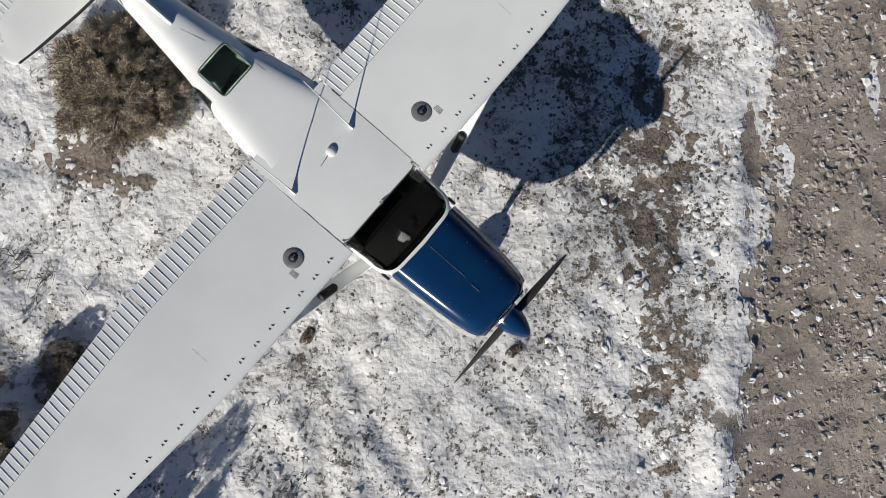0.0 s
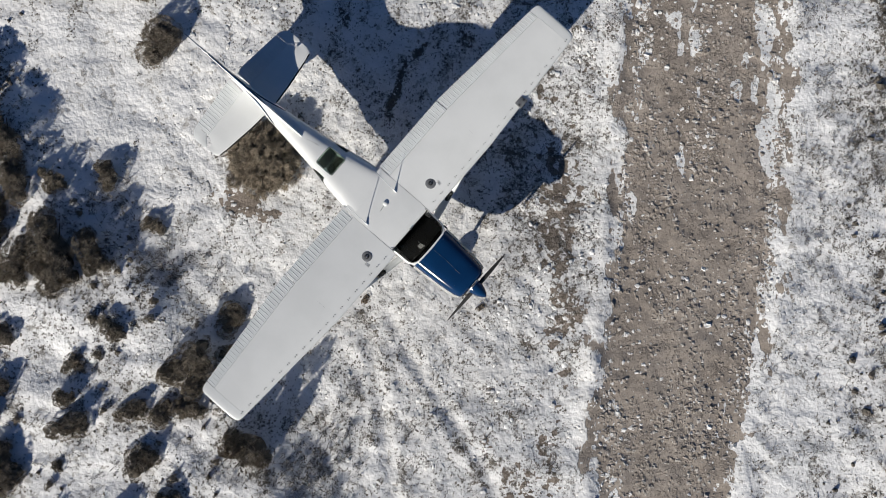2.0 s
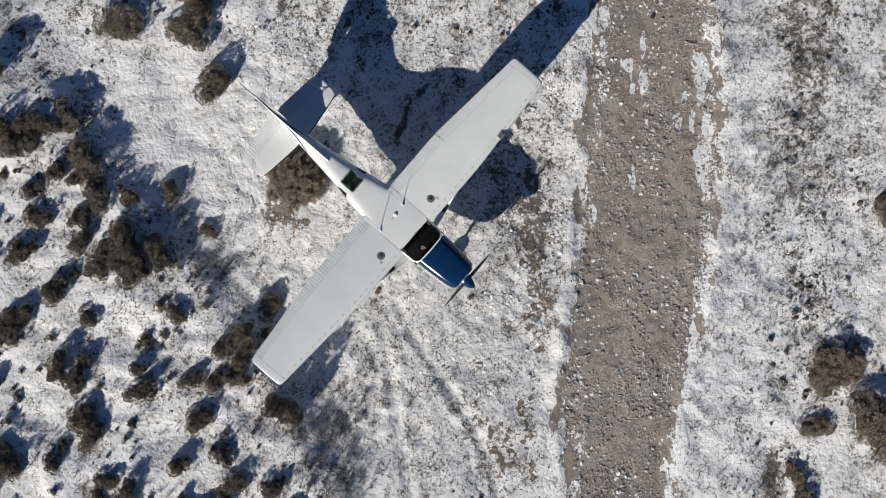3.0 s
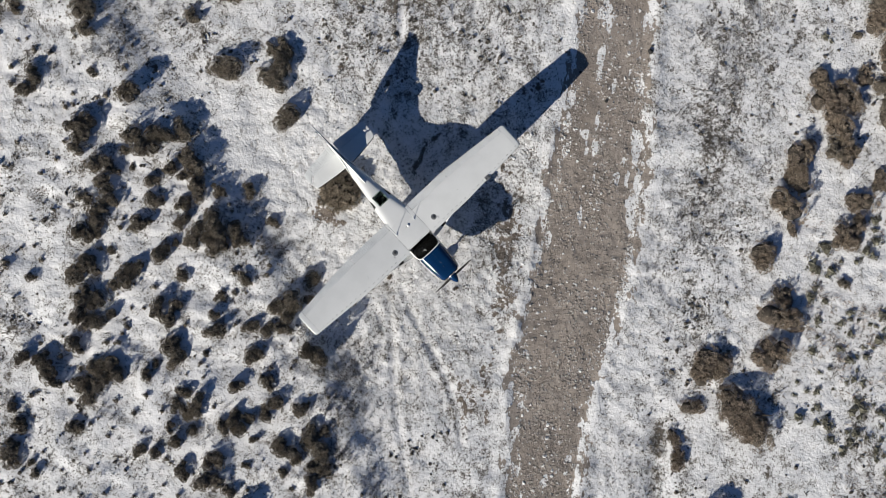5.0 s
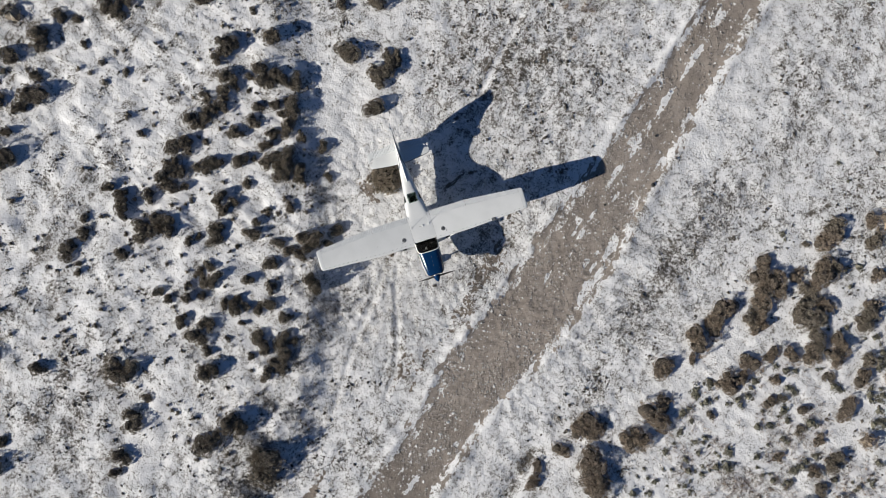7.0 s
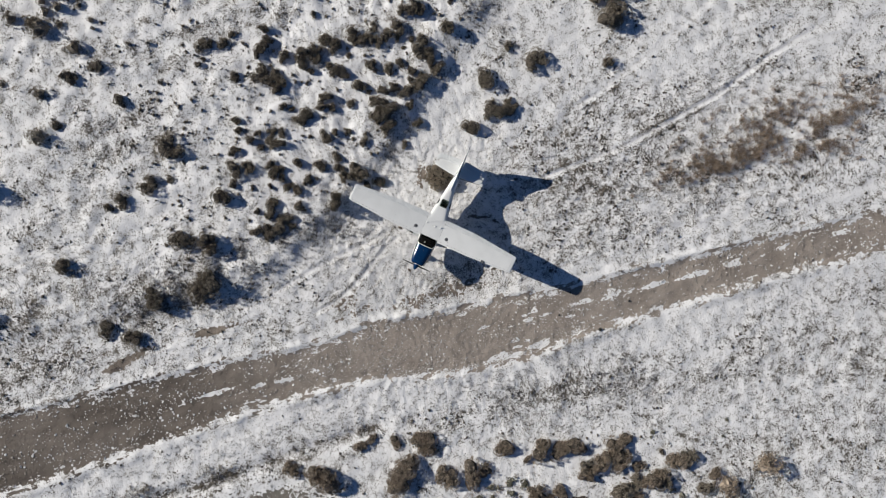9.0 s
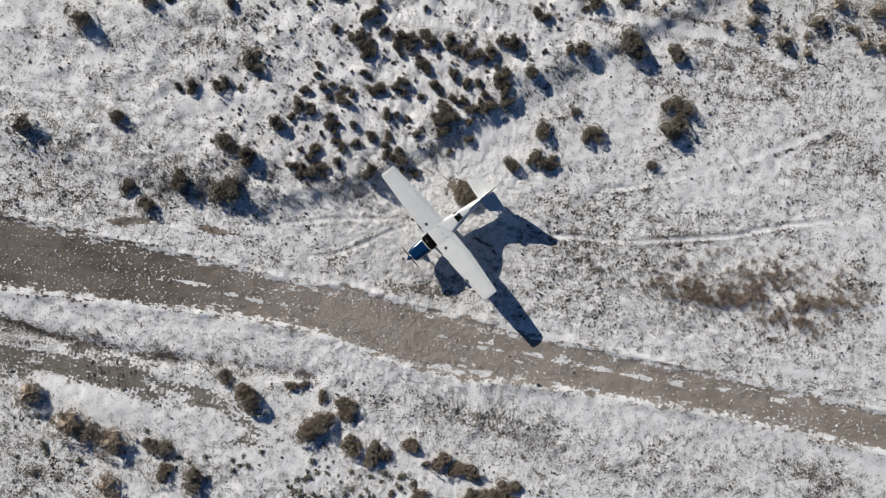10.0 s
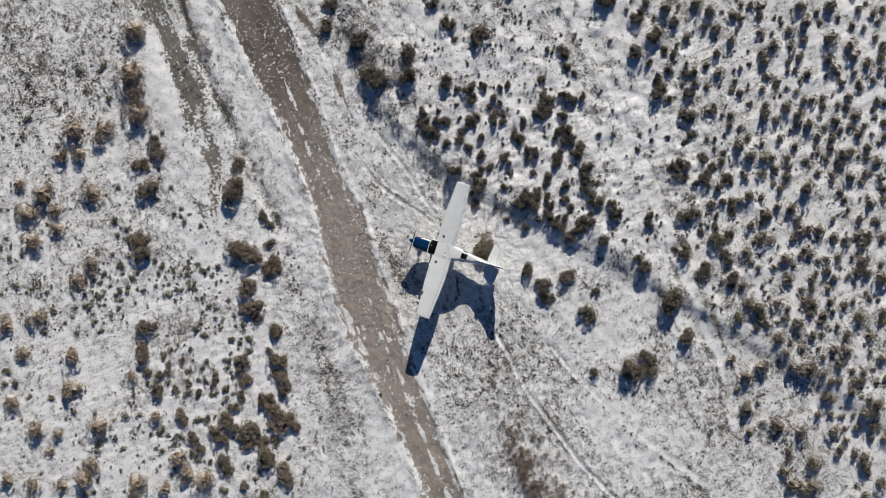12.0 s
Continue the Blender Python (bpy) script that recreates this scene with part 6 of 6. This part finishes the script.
rng = random.Random(7)
plant("dead", 0, -4.1, 2.42, 1.12, 20, (0.98, 1.0), "large dead beige-brown shrub beside the airplane's tail", "shrubs by the airplane")
for x, y, r in ((-1.67, -0.92, 0.16), (1.1, -1.14, 0.14)):
    plant("brown", 2, x, y, r, 130 * y, (0.9, 0.8), "small dead brown tuft in thin snow", "tufts by the airplane")
SHRUBS = [("near", p) for p in SAGE_NEAR_A + SAGE_NEAR_B + SAGE_NEAR_C + SAGE_NEAR_D + SAGE_NEAR_E]
SHRUBS += [("east", p) for p in SCRUB_EAST_A + SCRUB_EAST_B + SCRUB_EAST_C + SCRUB_EAST_D]
SHRUBS += [("flat", p) for p in SAGE_FLAT_A + SAGE_FLAT_B + SAGE_FLAT_C + SAGE_FLAT_D + SAGE_FLAT_E + SAGE_FLAT_F + SAGE_FLAT_G + SAGE_FLAT_H + SAGE_FLAT_I + SAGE_FLAT_J + SAGE_FLAT_K + SAGE_FLAT_L + SAGE_FLAT_M + SAGE_FLAT_N]
SHRUBS.sort(key=lambda q: math.hypot(q[1][0], q[1][1]))
PLACED = [p for _, p in SHRUBS if math.hypot(p[0] + 4.2, p[1] - 2.4) > 0.9]
SINGLE = 292
TALL = (-4.4, -4.4)  # the tallest bush, by the wingtip
for where, (x, y, r) in SHRUBS[:SINGLE]:
    if (x, y, r) not in PLACED:
        continue
    if where == "east":
        kind = "sage" if x > 15 and rng.random() < 0.4 else "brown"
        shape = (rng.uniform(0.85, 1.15), rng.uniform(0.66, 0.9))
        label, group = ("olive-grey scrub bush in thin snow" if kind == "sage" else "brown rounded scrub bush in thin snow"), "scrub beyond the road"
    else:
        kind = "fine" if math.hypot(x + 3, y) < 10 else "sage"
        shape = (rng.uniform(0.85, 1.15), rng.uniform(0.85, 1.12))
        label, group = ("dark grey-green sagebrush on the snowy bank" if where == "near" else "dark grey-green sagebrush on the snowy flat"), "sagebrush"
    if math.hypot(x - TALL[0], y - TALL[1]) < 0.3:
        shape = (1.0, 1.9)
    plant(kind, rng.randrange(5 if kind == "fine" else 6), x, y, r, rng.uniform(0, 360), shape, label, group)


def low_bush(seed, clumps, leaves, size):
    """A light unit bush for joined scrub: leaves over a dark dome."""
    v, f = leaf_cloud(random.Random(seed), lobes_of(random.Random(seed + 100)), clumps, leaves, 0.95, size)
    a = np.linspace(0, 2 * np.pi, 9)[:-1]
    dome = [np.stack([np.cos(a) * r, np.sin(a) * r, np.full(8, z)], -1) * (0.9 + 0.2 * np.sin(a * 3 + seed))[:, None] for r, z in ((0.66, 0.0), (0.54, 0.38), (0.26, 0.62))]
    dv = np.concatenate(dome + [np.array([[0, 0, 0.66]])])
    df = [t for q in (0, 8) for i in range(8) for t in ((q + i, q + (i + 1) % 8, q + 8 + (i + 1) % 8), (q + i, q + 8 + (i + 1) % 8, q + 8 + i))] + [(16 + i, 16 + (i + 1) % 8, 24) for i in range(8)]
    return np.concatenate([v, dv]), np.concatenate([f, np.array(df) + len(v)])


def joined(name, kinds, spots, tall, mat, label, seed):
    """Many bushes too far or too small to pick apart, as one mesh."""
    rr = random.Random(seed)
    verts, faces, at = [], [], 0
    for x, y, r in spots:
        v, f = kinds[rr.randrange(len(kinds))]
        t = rr.uniform(0, 2 * math.pi)
        m = np.array([[math.cos(t), -math.sin(t), 0], [math.sin(t), math.cos(t), 0], [0, 0, rr.uniform(*tall)]]) * r
        verts.append(v @ m.T + np.array([x, y, height(x, y) - 0.02]))
        faces.append(f + at)
        at += len(v)
    mesh = array_mesh(name, np.concatenate(verts), np.concatenate(faces), mat)
    tagged(new(name, mesh), label, "scrub", kind="stuff")


def seedlings():
    west, east = [], []
    for _ in range(420):
        x, y, r = rng.uniform(-18, -3.2), rng.uniform(-16, 9), rng.choice((0.08, 0.10, 0.13, 0.17))
        if along(np.array([x]), np.array([y]), BANK)[0] > 0.2 and all(math.hypot(x - a, y - b) > 0.9 * (r + c) for a, b, c in PLACED):
            west.append((x, y, r))
    for k in range(900):
        x, y, r = (rng.uniform(15.5, 37), rng.uniform(-26, 20), rng.choice((0.16, 0.2, 0.26, 0.32, 0.4))) if k % 2 else (rng.uniform(15.5, 27), rng.uniform(-9, 9), rng.choice((0.14, 0.18, 0.24, 0.3)))
        if fbm(np.array([x]), np.array([y]), 0.28, 66, 2)[0] > 0.42 and all(math.hypot(x - a, y - b) > 0.8 * (r + c) for a, b, c in PLACED):
            east.append((x, y, r))
    kinds = [low_bush(400 + k, 40, 30, 0.075) for k in range(5)]
    joined("sagebrush_seedlings", kinds, west, (0.9, 1.4), "sage", "small grey sagebrush seedlings in thin snow", 5)
    joined("low_scrub", kinds, east, (0.5, 0.8), "olive", "low olive-grey scrub in thin snow beyond the road", 6)
    PLACED.extend(west + east)


seedlings()


def thick_scrub():
    """The uncountable scrub of the far flat."""
    rr = random.Random(31)
    kinds = [low_bush(200 + k, 90, 18, 0.072) for k in range(7)]
    west = [p for w, p in SHRUBS[SINGLE:] if w != "east"]
    east = [p for w, p in SHRUBS[SINGLE:] if w == "east"]
    spots = list(PLACED)
    for _ in range(9000):
        x, y = rr.uniform(-62, 58), rr.uniform(-58, 58)
        side = along(np.array([x]), np.array([y]), BANK)[0]
        small = math.hypot(x, y) < 36
        if small:
            keep = 0.6 if x < -18.8 and side > 1.0 and y > -16 else 0.0
        elif side > 0.3:
            keep = 1.0 if y > -14 else 0.25
        else:
            keep = 0.3 if x > 40 or (x < 0 and y > 38) else 0.0
        if rr.random() > keep:
            continue
        r = rr.choice((0.16, 0.2, 0.27)) if small else rr.choice((0.45, 0.56, 0.66, 0.8))
        if any((x - a) ** 2 + (y - b) ** 2 < (0.85 * (r + c)) ** 2 for a, b, c in spots):
            continue
        spots.append((x, y, r))
        west.append((x, y, r))
    joined("distant_scrub", kinds, [(x, y, 0.88 * r) for x, y, r in west], (0.85, 1.2), "sage", "dense dark grey-green sagebrush over a snowy flat", 7)
    joined("distant_scrub", kinds, east, (0.7, 0.95), "brown", "brown and olive scrub bushes over snowy ground", 8)


thick_scrub()


# ---- grass, clods and snow lumps ----
def blades(places, count, tall, wide, lean, seed):
    """Thin upright blades in tufts at the places (n, 3)."""
    d = np.random.default_rng(seed)
    n = len(places) * count
    p = np.repeat(places, count, 0) + np.concatenate([d.normal(0, 0.03, (n, 2)) * (tall / 0.08) ** 0.5, np.zeros((n, 1))], 1)
    a, b = d.uniform(0, 2 * np.pi, n), d.uniform(0, 2 * np.pi, n)
    h = tall * d.uniform(0.4, 1.25, n)
    w = wide * d.uniform(0.6, 1.3, n)
    side = np.stack([np.cos(a) * w, np.sin(a) * w, np.zeros(n)], -1)
    tip = np.stack([np.cos(b) * h * lean * d.uniform(0.2, 1.3, n), np.sin(b) * h * lean * d.uniform(0.2, 1.3, n), h], -1)
    v = np.stack([p - side, p + side, p + tip], 1).reshape(-1, 3)
    return v, np.arange(len(v)).reshape(-1, 3)


def scatter(n, x0, x1, y0, y1, seed, chance):
    d = np.random.default_rng(seed)
    x, y = d.uniform(x0, x1, n), d.uniform(y0, y1, n)
    z, inside, bare, mud, rut, wet, thin, clay = land(x, y)
    keep = d.uniform(0, 1, n) < chance(x, y, inside, bare, mud)
    return np.stack([x, y, z - 0.008], -1)[keep]


def make_stuff(name, v, f, mat, label, category, smooth=False):
    tagged(new(name, array_mesh(name, v, f, mat, smooth)), label, category, kind="stuff")


def patchy(x, y, inside, bare, mud):
    return np.clip((bare - 0.22) * 2.2, 0.04, 1) * np.clip(fbm(x, y, 1.3, 77, 3) * 3.2 - 1.05, 0, 1) * (inside < 0.05)


near = scatter(15000, -7, 9, -6.5, 7, 11, patchy)
make_stuff("dry_grass", *blades(near, 9, 0.038, 0.005, 1.3, 5), "straw", "short dry grass poking through thin snow", "grass")
wide_field = scatter(80000, -32, 32, -32, 34, 12, lambda x, y, i, b, m: patchy(x, y, i, b, m) * ((np.abs(x - 1) > 8) | (np.abs(y) > 6.7)))
make_stuff("dry_grass", *blades(wide_field, 10, 0.075, 0.014, 1.1, 6), "straw", "dry grass tufts over the snowy flat", "grass")


def meadow(x, y, inside, bare, mud):
    g = bell(x, y, 11.7, 9, 2.0, 9.5, -8) + 0.6 * bell(x, y, 10.9, 5, 0.7, 2.6, -6) + 0.5 * bell(x, y, 0.0, 15, 5.0, 8) + 0.30 * np.exp(-((x - np.interp(y, ROAD_Y, ROAD_E) - 1.6) / 1.2) ** 2) + 0.5 * bell(x, y, -0.9, -9, 1.3, 8, 4)
    return np.clip(g, 0, 1) * np.clip(fbm(x, y, 0.8, 41, 3) * 3 - 1.0, 0, 1) * (inside < -0.3)


grey = scatter(190000, -14, 18, -26, 32, 13, meadow)
make_stuff("meadow_grass", *blades(grey, 8, 0.08, 0.009, 1.1, 7), "frost", "thin grey-brown meadow grass standing in snow", "grass")


def brush(x, y, inside, bare, mud):
    g = bell(x, y, 0.1, 20.6, 0.6, 2.6, 2) + 1.3 * bell(x, y, -0.1, 26.2, 1.2, 1.8, -20) + 0.9 * bell(x, y, 0.3, 16.7, 0.5, 0.7) + 0.35 * bell(x, y, -1.2, 24, 1.6, 5.0) + 0.4 * bell(x, y, -0.9, 29.5, 0.9, 1.5)
    return np.clip(g * 1.5, 0, 1) * np.clip(fbm(x, y, 1.3, 51, 2) * 6 - 2.4, 0.04, 1)


tall_grass = scatter(9000, -4, 7, 8, 40, 14, brush)
make_stuff("tall_dry_grass", *blades(tall_grass, 34, 0.42, 0.010, 0.9, 8), "rust_grass", "tall rusty dry grass in a strip beside the road", "grass")


def pale_straw(x, y, inside, bare, mud):
    g = bell(x, y, 19.4, -1.8, 2.2, 2.0) + 0.7 * bell(x, y, 23, 1.0, 4.0, 3.5) + 0.5 * bell(x, y, 24, -10, 5, 6) + 0.5 * bell(x, y, 17.0, 0.2, 1.2, 1.5)
    return np.clip(g, 0, 1) * np.clip(fbm(x, y, 0.7, 97, 3) * 4.5 - 1.9, 0, 1)


straw_places = scatter(42000, 13, 33, -20, 16, 24, pale_straw)
make_stuff("pale_straw", *blades(straw_places, 8, 0.17, 0.011, 1.0, 10), "rust_grass", "tan dry straw lying in thin snow", "grass")


def ditch(x, y, inside, bare, mud):
    g = np.exp(-((along(x, y, GULLY) - 0.1) / 0.24) ** 2) * np.clip(fbm(x, y * 0.7, 0.9, 35, 2) * 6 - 2.6, 0.05, 1) * (y < -6.5) + 0.8 * bell(x, y, 9.7, -21.3, 0.3, 1.2) + 0.8 * bell(x, y, 10.2, -16.2, 0.5, 0.9)
    return np.clip(g, 0, 1)


ditch_places = scatter(2400, 8.8, 12, -36, -6, 37, ditch)
make_stuff("ditch_brush", *blades(ditch_places, 26, 0.20, 0.009, 1.1, 12), "sage", "grey-brown dry brush along a shallow ditch", "brush")


def twiggy(x, y, inside, bare, mud):
    g = 0.25 * bell(x, y, -4.0, -6.6, 0.8, 2.0, 8) + 0.65 * bell(x, y, -2.65, -4.9, 0.8, 1.2, -8) + 0.8 * bell(x, y, -6.0, -0.15, 0.7, 0.45, -30) + 0.12 * bell(x, y, -9, -8, 4, 4) + 0.4 * bell(x, y, -7.2, 0.5, 1.0, 0.8, -30) + 1.1 * bell(x, y, -2.2, -12.5, 1.3, 5.0, 6) + 0.6 * bell(x, y, -13.5, 7.6, 3.0, 0.6, 36)
    return np.clip(g * 1.2, 0, 1) * np.clip(fbm(x, y, 1.1, 91, 3) * 3.4 - 1.2, 0, 1)


twigs = scatter(60000, -18, 2, -20, 12, 18, twiggy)
make_stuff("frosted_brush", *blades(twigs, 14, 0.18, 0.007, 0.9, 9), "frost", "frosted grey brushwood along the bank", "brush")


def lumps(places, size, seed, flat=0.6):
    """Small angular lumps, one at each place."""
    d = np.random.default_rng(seed)
    n = len(places)
    ang = np.arange(6) * np.pi / 3
    ring = np.stack([np.cos(ang), np.sin(ang), np.zeros(6)], -1)
    base = np.concatenate([ring * 0.9 + np.array([0, 0, -0.1]), ring + np.array([0, 0, 0.45]), ring * 0.5 + np.array([0, 0, 0.85])])
    tri = np.array([q for k in (0, 6) for i in range(6) for q in ((k + i, k + (i + 1) % 6, k + 6 + (i + 1) % 6), (k + i, k + 6 + (i + 1) % 6, k + 6 + i))] + [(12, 13, 14), (12, 14, 15), (12, 15, 16), (12, 16, 17)])
    s = size * np.clip(d.lognormal(0, 0.45, (n, 1, 1)), 0.35, 2.2)
    v = base[None] * s * d.uniform(0.55, 1.45, (n, 18, 3)) * np.stack([np.ones(n), d.uniform(0.55, 1.0, n), np.full(n, flat)], -1)[:, None, :]
    a = d.uniform(0, 2 * np.pi, n)
    c, k = np.cos(a)[:, None], np.sin(a)[:, None]
    v = np.stack([v[..., 0] * c - v[..., 1] * k, v[..., 0] * k + v[..., 1] * c, v[..., 2]], -1) + places[:, None, :]
    f = tri[None] + (np.arange(n) * 18)[:, None, None]
    return v.reshape(-1, 3), f.reshape(-1, 3)


def on_road(x, y, inside, bare, mud):
    return (inside > 0.05) * np.clip(fbm(x * 1.7, y * 0.55, 1.3, 61, 3) * 5.5 - 2.2, 0.22, 1)


clods = scatter(30000, 3.2, 8.8, -10, 12, 15, on_road)
make_stuff("earth_clods", *lumps(clods, 0.029, 3, 0.5), "clod", "brown frozen clods of earth on the dirt road", "clods")
clods = scatter(20000, 1.5, 9.5, -36, 36, 25, lambda x, y, i, b, m: on_road(x, y, i, b, m) * (np.abs(y - 1) > 11) * np.where(y < 0, 0.5, 1.0))
make_stuff("earth_clods", *lumps(clods, 0.044, 3, 0.5), "clod", "brown frozen clods of earth on the dirt road", "clods")


def crumbly(x, y, inside, bare, mud):
    return patchy(x, y, inside, bare, mud) * np.clip(fbm(x, y, 2.6, 19, 2) * 7 - 3.6, 0, 1) * np.where(along(x, y, BANK) > 1.0, 0.5, 1.0)


soil_bits = scatter(70000, -7, 5, -6.5, 7, 19, crumbly)
make_stuff("soil_crumbs", *lumps(soil_bits, 0.0155, 13, 0.6), "soil", "dark frozen crumbs of soil in thin snow", "soil")
soil_bits = scatter(260000, -32, 34, -32, 34, 29, lambda x, y, i, b, m: crumbly(x, y, i, b, m) * np.clip(0.25 - 0.35 * (i + 0.3), 0, 0.85) * ((np.abs(x - 1) > 8) | (np.abs(y) > 6.7)))
make_stuff("soil_crumbs", *lumps(soil_bits, 0.046, 23, 0.8), "soil", "dark frozen crumbs of soil over the snowy flat", "soil")
snow_bits = scatter(52000, 0.5, 10, -36, 34, 16, lambda x, y, i, b, m: (i > -0.15) * np.clip(fbm(x * 1.8, y * 0.4, 1.0, 71, 3) * 5 - 2.35, 0.03, 1) * np.where(y < -8, 0.3, 0.40))
make_stuff("snow_chunks", *lumps(snow_bits, 0.031, 4, 0.5), "chunk", "loose chunks of frozen snow on the road", "snow")
caps = scatter(4200, 3.2, 9, -10, 12, 46, on_road)
make_stuff("snow_chunks", *lumps(caps, 0.027, 24, 0.6), "cap", "small clods capped with frozen snow on the road", "snow")
stones = scatter(9000, 0.5, 10, -38, 34, 36, lambda x, y, i, b, m: (i > 0.0) * np.clip(fbm(x * 1.5, y * 0.5, 0.9, 72, 3) * 6 - 2.7, 0.08, 1) * np.where(y < -4, 0.6, np.where(y < 9, 0.32, 0.25)))
make_stuff("snow_chunks", *lumps(stones, 0.046, 14, 0.6), "chunk", "clods capped with frozen snow on the road", "snow")
crust = scatter(15000, -7, 9, -6.5, 7, 17, lambda x, y, i, b, m: (i < 0.1) * np.clip(fbm(x, y, 1.1, 81, 3) * 3 - 1.2, 0, 1))
make_stuff("snow_lumps", *lumps(crust, 0.034, 6, 0.22), "chunk", "crusted lumps of snow around the airplane", "snow", True)


def rock(x, y, r, seed):
    rr = random.Random(seed)
    bm = bmesh.new()
    bmesh.ops.create_icosphere(bm, subdivisions=2, radius=r)
    for v in bm.verts:
        v.co *= 0.8 + 0.4 * noise.noise(v.co * (2.2 / r) + Vector((seed, 0, 0)))
        v.co.z = v.co.z * 0.7 + rr.uniform(-0.003, 0.003)
    o = part("rock", bm, "rock")
    o.location = (x, y, height(x, y) + r * 0.3)
    tagged(o, "small dark stone on the dirt road", "rock", "stones on the road")


for k, (x, y, r) in enumerate(((8.22, 9.55, 0.14), (6.6, 7.3, 0.09), (5.4, 8.4, 0.07), (8.3, 9.8, 0.07), (7.0, 11.9, 0.08))):
    rock(x, y, r, k + 3)


# the clods that lie nearest, each on its own
def loose_clods():
    rr = random.Random(91)
    meshes = []
    for k in range(8):
        v, f = lumps(np.zeros((1, 3)), 0.034, 300 + k, 0.5)
        meshes.append(array_mesh("clod", v, f, "clod" if k < 6 else "chunk"))
    ground = bpy.data.objects["ground"]
    count = 0
    while count < 290:
        x, y = rr.uniform(4.4, 8.2), rr.uniform(-4.0, 6.0)
        if road_depth(np.array([x]), np.array([y]))[0] < 0.1 or rr.random() > on_road(np.array([x]), np.array([y]), np.array([1.0]), 0, 0)[0] + 0.15:
            continue
        o = new("clod", meshes[rr.randrange(8)])
        o.parent = ground
        o.location = (x, y, height(x, y) - 0.004)
        o.rotation_euler = (0, 0, rr.uniform(0, 6.28))
        k = rr.uniform(0.6, 1.25)
        o.scale = (k, k, k)
        count += 1


loose_clods()
